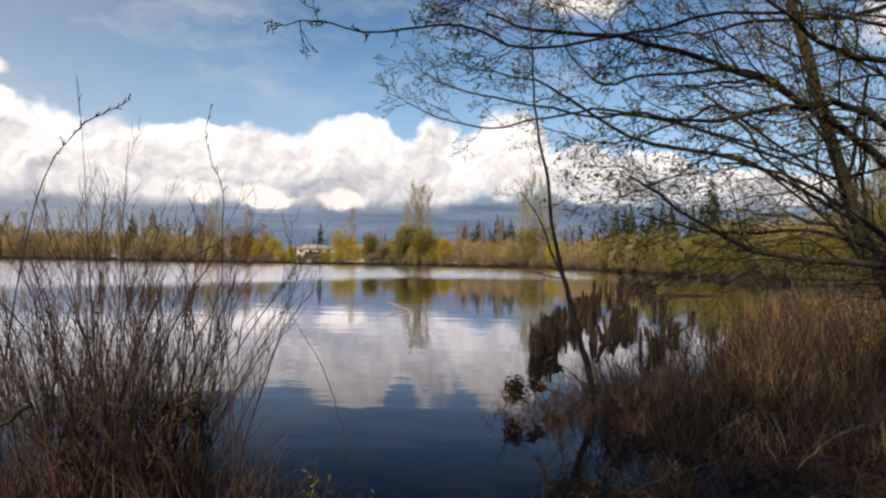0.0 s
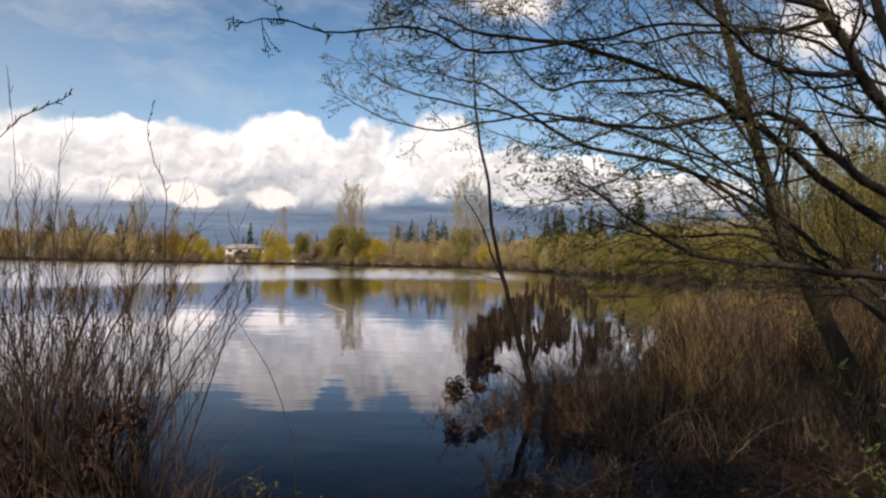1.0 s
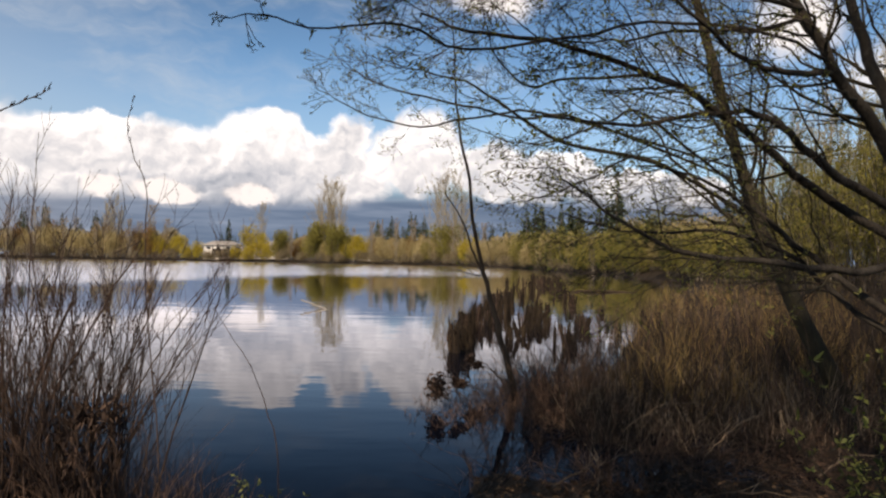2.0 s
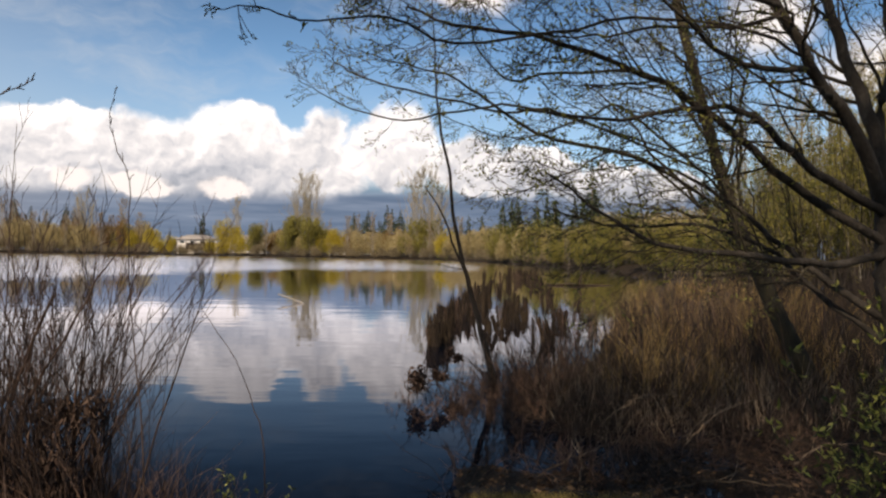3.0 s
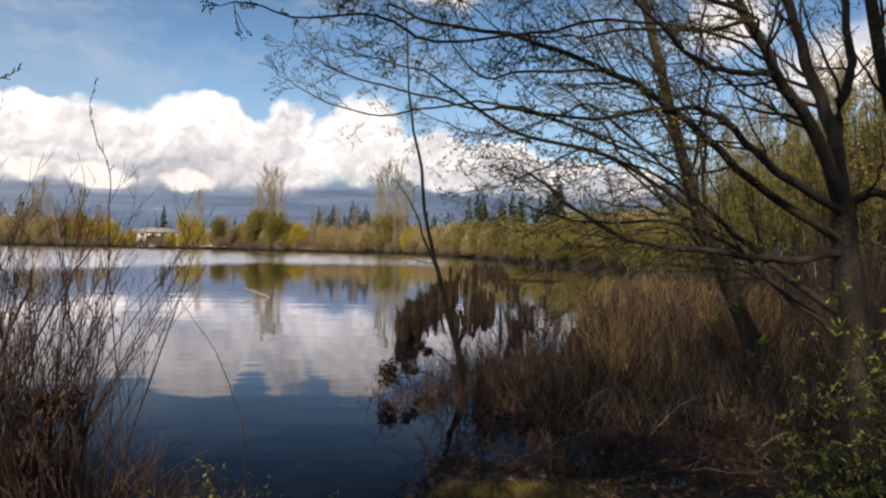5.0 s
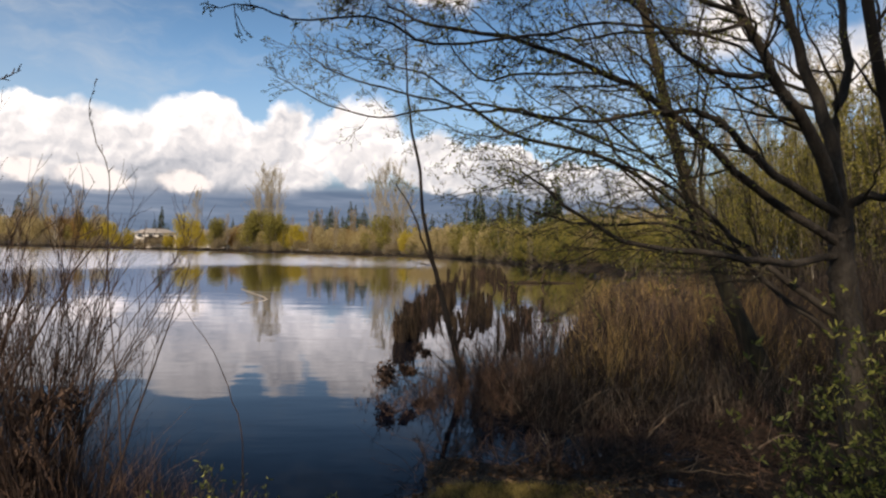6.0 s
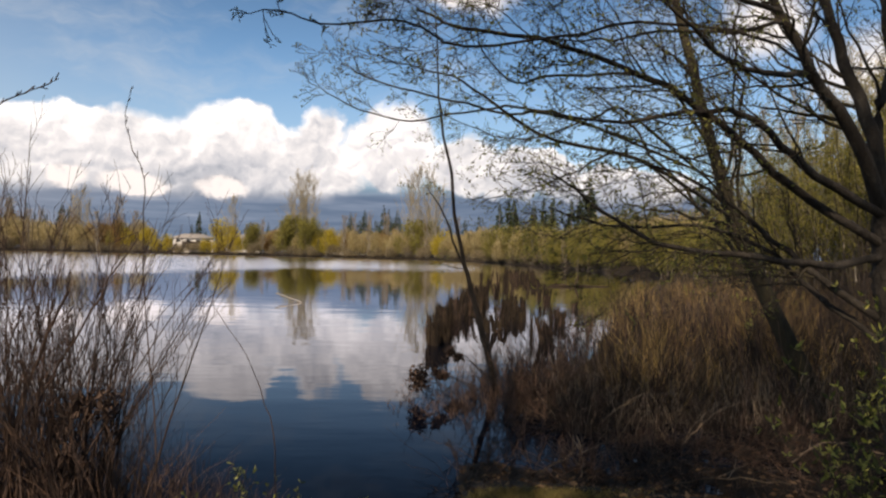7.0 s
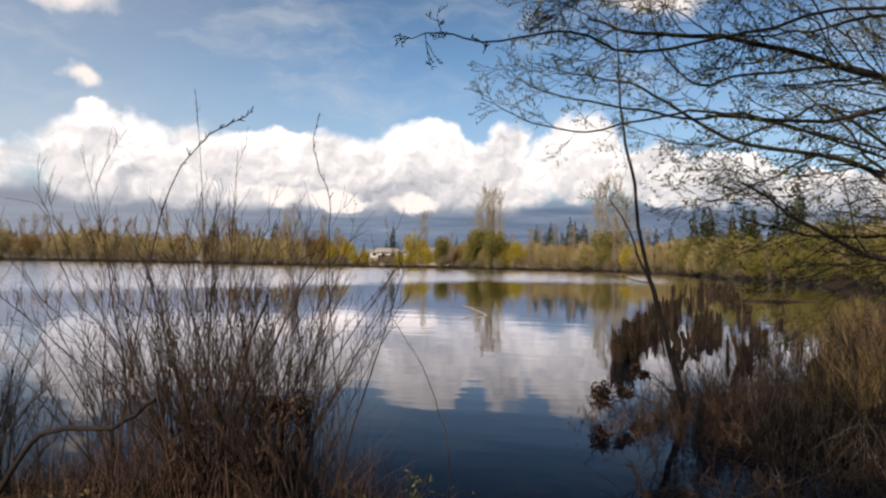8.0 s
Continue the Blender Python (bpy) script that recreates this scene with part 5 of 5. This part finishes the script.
build_alder()
build_leaning_tree()
build_sapling()


# ------------------------------------------------------------------ leafy bush, litter and driftwood
def build_leafy_bush():
    rng = np.random.default_rng(91)
    for cx, cy, h, k in [(2.3, 2.7, 0.95, 13), (2.5, 3.0, 1.2, 15), (2.1, 2.5, 0.45, 12), (2.72, 2.65, 1.1, 16), (1.95, 2.75, 0.35, 10), (2.75, 3.1, 0.9, 16), (2.35, 2.45, 0.6, 14), (2.2, 3.1, 0.55, 10), (-0.42, 3.35, 0.34, 7), (-0.62, 3.45, 0.42, 6), (-0.25, 3.3, 0.26, 6), (-0.85, 3.4, 0.3, 5)]:
        root = empty("leafy_bush", on_ground(cx, cy), "low bush with fresh yellow-green leaf rosettes", "bush", "leafy bushes on the bank")
        twigs, ends = [], []
        for i in range(k):
            foot = np.array([rng.normal(0, 0.12), rng.normal(0, 0.12), -0.03])
            way = unit(np.array([rng.normal(-0.1, 0.4), rng.normal(0, 0.4), 1]))
            hh = h * rng.uniform(0.5, 1.05)
            u = np.linspace(0, 1, 7)[:, None]
            p = foot + way * hh * u + rng.normal(0, 0.12, 3) * hh * u ** 2
            r = np.linspace(0.006, 0.0018, 7) * (1 if cx > 0 else 0.45)
            part("stem", tubes("bush_stem", [(p, r)], M_MOSSBARK, 5), root)
            side = sprout(rng, p, r, 9 if cx > 0 else 6, hh * 0.42, 0.9, (0, 0, 1), 0.2, 5, 0.25, 0.6)
            twigs += side
            ends += [(q[-1], q[-1] - q[-2]) for q, s in side] + [(p[-1], p[-1] - p[-2])] + [(q[2], q[3] - q[2]) for q, s in side[::3]]
        part("twigs", tubes("bush_twigs", twigs, M_MOSSBARK, 3), root, kind="stuff")
        at, way = [], []
        for e, d in ends:
            for j in range(int(rng.integers(3, 6))):
                at.append(e), way.append(unit(d) * 0.6 + unit(rng.normal(0, 1, 3)) * 0.9)
        n = len(at)
        part("leaves", leaves("bush_leaves", np.array(at), np.array(way), rng.uniform(0.018, 0.058, n) * (1 if cx > 0 else 0.6), rng.uniform(0.009, 0.020, n) * (1 if cx > 0 else 0.6), M_LEAF, rng), root, "fresh yellow-green leaves", kind="stuff")


def build_litter():
    rng = np.random.default_rng(101)
    n = 20000
    az, r = rng.uniform(-0.8, 0.9, n), 1.6 + 7 * rng.random(n) ** 1.6
    x, y = np.sin(az) * r, np.cos(az) * r
    z = ground_height(x, y)
    ok = z > 0.0
    p = np.stack([x, y, z + 0.006], -1)[ok]
    n = len(p)
    me = leaves("leaf_litter", p, rng.normal(0, 1, (n, 3)) * [1, 1, 0.15], rng.uniform(0.02, 0.06, n), rng.uniform(0.015, 0.035, n), M_LITTER, rng)
    tagged(new("leaf_litter", me), "brown fallen leaves on the damp bank", "leaf litter", kind="stuff")
    n = 3600
    x, y = rng.normal(2.6, 0.9, n), 6.3 + rng.normal(0, 0.85, n) + 0.2 * np.sin(3 * np.arange(n))
    z = ground_height(x, y)
    ok = z > -0.08
    p = np.stack([x, y, np.maximum(z, 0) + 0.01], -1)[ok]
    n = len(p)
    me, _ = strands("fallen_stalks", p, rng.normal(0, 1, (n, 3)) * [1, 1, 0.16] + [0, 0, 0.08], rng.uniform(0.2, 0.7, n), rng.uniform(0.0015, 0.004, n), M_TWIG, rng, 0.2, 4)
    tagged(new("fallen_stalks", me), "tangle of fallen dark brown stalks on the mud", "dead stalks", kind="stuff")
    n = 2200
    x, y = rng.uniform(1.5, 4.2, n), rng.uniform(5.6, 8.4, n)
    p = np.stack([x, y, np.maximum(ground_height(x, y), -0.1) - 0.03], -1)
    me, _ = strands("pale_stalks", p, rng.normal(0, 0.25, (n, 3)) + [0, 0, 1], rng.uniform(0.15, 0.6, n), rng.uniform(0.002, 0.0038, n), M_DULLSTRAW, rng, 0.25, 4, wobble=0.03)
    tagged(new("pale_stalks", me), "pale broken stalks standing round the marsh puddle", "dead stalks", kind="stuff")
    n = 6000
    x, y = rng.normal(0.74, 0.24, n), 3.66 - np.abs(rng.normal(0, 0.25, n))
    p = np.stack([x, y, ground_height(x, y) - 0.005], -1)
    p = p[p[:, 2] > -0.01]
    n = len(p)
    me, _ = strands("grass_patch", p, rng.normal(0, 0.5, (n, 3)) + [0, 0, 1], rng.uniform(0.015, 0.05, n), rng.uniform(0.0010, 0.0018, n), M_GRASS, rng, 0.4, 3)
    tagged(new("grass_patch", me), "short olive grass at the bank's edge", "grass", kind="stuff")


def build_driftwood():
    rng = np.random.default_rng(111)
    root = empty("floating_branch", (0, 0, 0), "bleached branch sticking out of the calm lake", "branch")
    part("stem", tubes("branch_stem", [limb([(-2.5, 20.8, -0.06), (-2.85, 21.2, 0.06), (-3.25, 21.6, 0.16), (-3.5, 21.8, 0.22)], 0.032, 0.018, rng, 10)], M_DRIFT, 7), root)
    root = empty("floating_log", (0, 0, 0), "dark half-sunken log with a stub in the sheltered water", "log")
    part("trunk", tubes("log_trunk", [limb([(7.6, 35.3, 0.02), (9.3, 35.4, 0.06), (11.2, 35.9, -0.02)], 0.07, 0.05, rng, 10)], M_TUSSOCK, 8), root)
    part("stub", tubes("log_stub", [limb([(9.35, 35.4, 0.05), (9.4, 35.4, 0.35), (9.5, 35.4, 0.6)], 0.1, 0.03, rng, 6)], M_TUSSOCK, 7), root)
    root = empty("bent_stick", (0, 0, 0), "thick bent dead branch leaning through the willow", "branch")
    part("stem", tubes("stick_stem", [limb([(-2.75, 3.0, 0.25), (-2.58, 3.0, 0.51), (-2.42, 3.0, 0.67), (-2.08, 3.0, 0.70), (-1.98, 3.0, 0.76), (-1.85, 3.0, 0.85)], 0.014, 0.010, rng, 14)], M_SHADEBARK, 7), root)


def build_fallen_branches():
    rng = np.random.default_rng(131)
    for pts, r0 in [([(0.95, 4.55, 0.06), (1.25, 4.8, 0.12), (1.5, 5.1, 0.10), (1.8, 5.5, 0.06)], 0.012),
                    ([(1.2, 4.35, 0.05), (1.28, 4.6, 0.18), (1.3, 4.85, 0.30)], 0.009),
                    ([(1.6, 4.3, 0.05), (2.1, 4.45, 0.08), (2.6, 4.4, 0.06)], 0.011),
                    ([(2.3, 5.4, 0.04), (2.7, 5.7, 0.22), (3.1, 5.9, 0.30)], 0.010),
                    ([(1.9, 6.2, 0.04), (2.3, 6.3, 0.25), (2.75, 6.5, 0.22)], 0.010),
                    ([(2.9, 4.9, 0.05), (3.3, 5.1, 0.14), (3.7, 5.0, 0.08)], 0.012)]:
        root = empty("fallen_branch", (0, 0, 0), "bare grey fallen branch lying on the muddy spit", "branch")
        p, r = limb(pts, r0 * 0.7, 0.003, rng, 14)
        part("stem", tubes("fallen_stem", [(p, r)], M_DULLSTRAW, 6), root)
        side = sprout(rng, p, r, 7, 0.35, 0.7, (0, 0, 1), 0.15, 5, 0.2, 0.5)
        part("twigs", tubes("fallen_twigs", side, M_DULLSTRAW, 4), root, kind="stuff")


build_fallen_branches()
build_leafy_bush()
build_litter()
build_driftwood()


# ------------------------------------------------------------------ unseen wood added behind the camera to shade the bank
def back_tree(height, rng):
    """An unseen spreading tree in young leaf, added behind to cast shade."""
    root = empty("bank_wood_tree", (0, 0, 0), "unseen leafing tree added behind the viewpoint to shade the bank", "tree")
    trunk = curve_points([(0, 0, -0.2), (0.2, 0.1, height * 0.4), (0, -0.1, height * 0.75), (0.1, 0, height)], 12, rng, 0.04)
    r = np.linspace(0.19, 0.03, 12)
    part("trunk", tubes("wood_trunk", [(trunk, r)], M_BARK, 10), root)
    limbs = sprout(rng, trunk, r, 22, height * 0.30, 0.9, (0, 0, 1), 0.25, 8, 0.14, 0.45)
    twigs = []
    for p, s in limbs:
        part("limb", tubes("wood_limb", [(p, s)], M_BARK, 6), root)
        twigs += sprout(rng, p, s, 12, height * 0.12, 0.8, (0, 0, 1), 0.2, 5, 0.15, 0.5)
    fine = []
    for p, s in twigs:
        fine += sprout(rng, p, s, 4, height * 0.05, 0.8, (0, 0, 1), 0.2, 4, 0.2, 0.7)
    part("twigs", tubes("wood_twigs", twigs + fine, M_TWIG, 3), root, kind="stuff")
    ends = np.concatenate([p[1:] for p, s in fine])
    n = 4000
    at = ends[rng.integers(len(ends), size=n)] + rng.normal(0, 0.10, (n, 3))
    part("leaves", leaves("wood_leaves", at, rng.normal(0, 1, (n, 3)), rng.uniform(0.10, 0.2, n), rng.uniform(0.06, 0.11, n), M_LIME, rng), root, kind="stuff")
    return root


def build_shade_wood():
    rng = np.random.default_rng(121)
    protos = [back_tree(13, rng) for i in range(2)]
    spots = [(-2.2, -3.4, 0.72), (-1.7, -4.6, 0.68), (3.6, -3.6, 0.82), (1.2, -6.6, 0.76), (4.6, -5.6, 1.0), (-1.8, -8.0, 0.80), (6.4, -2.6, 0.85), (3.4, -9.4, 1.15), (8.2, -0.4, 0.95), (-9.5, -11.5, 1.1), (7.2, -8.4, 1.15), (-1.0, -9.6, 1.08)]
    scatter(protos, spots, rng, group="trees on the bank")


build_shade_wood()
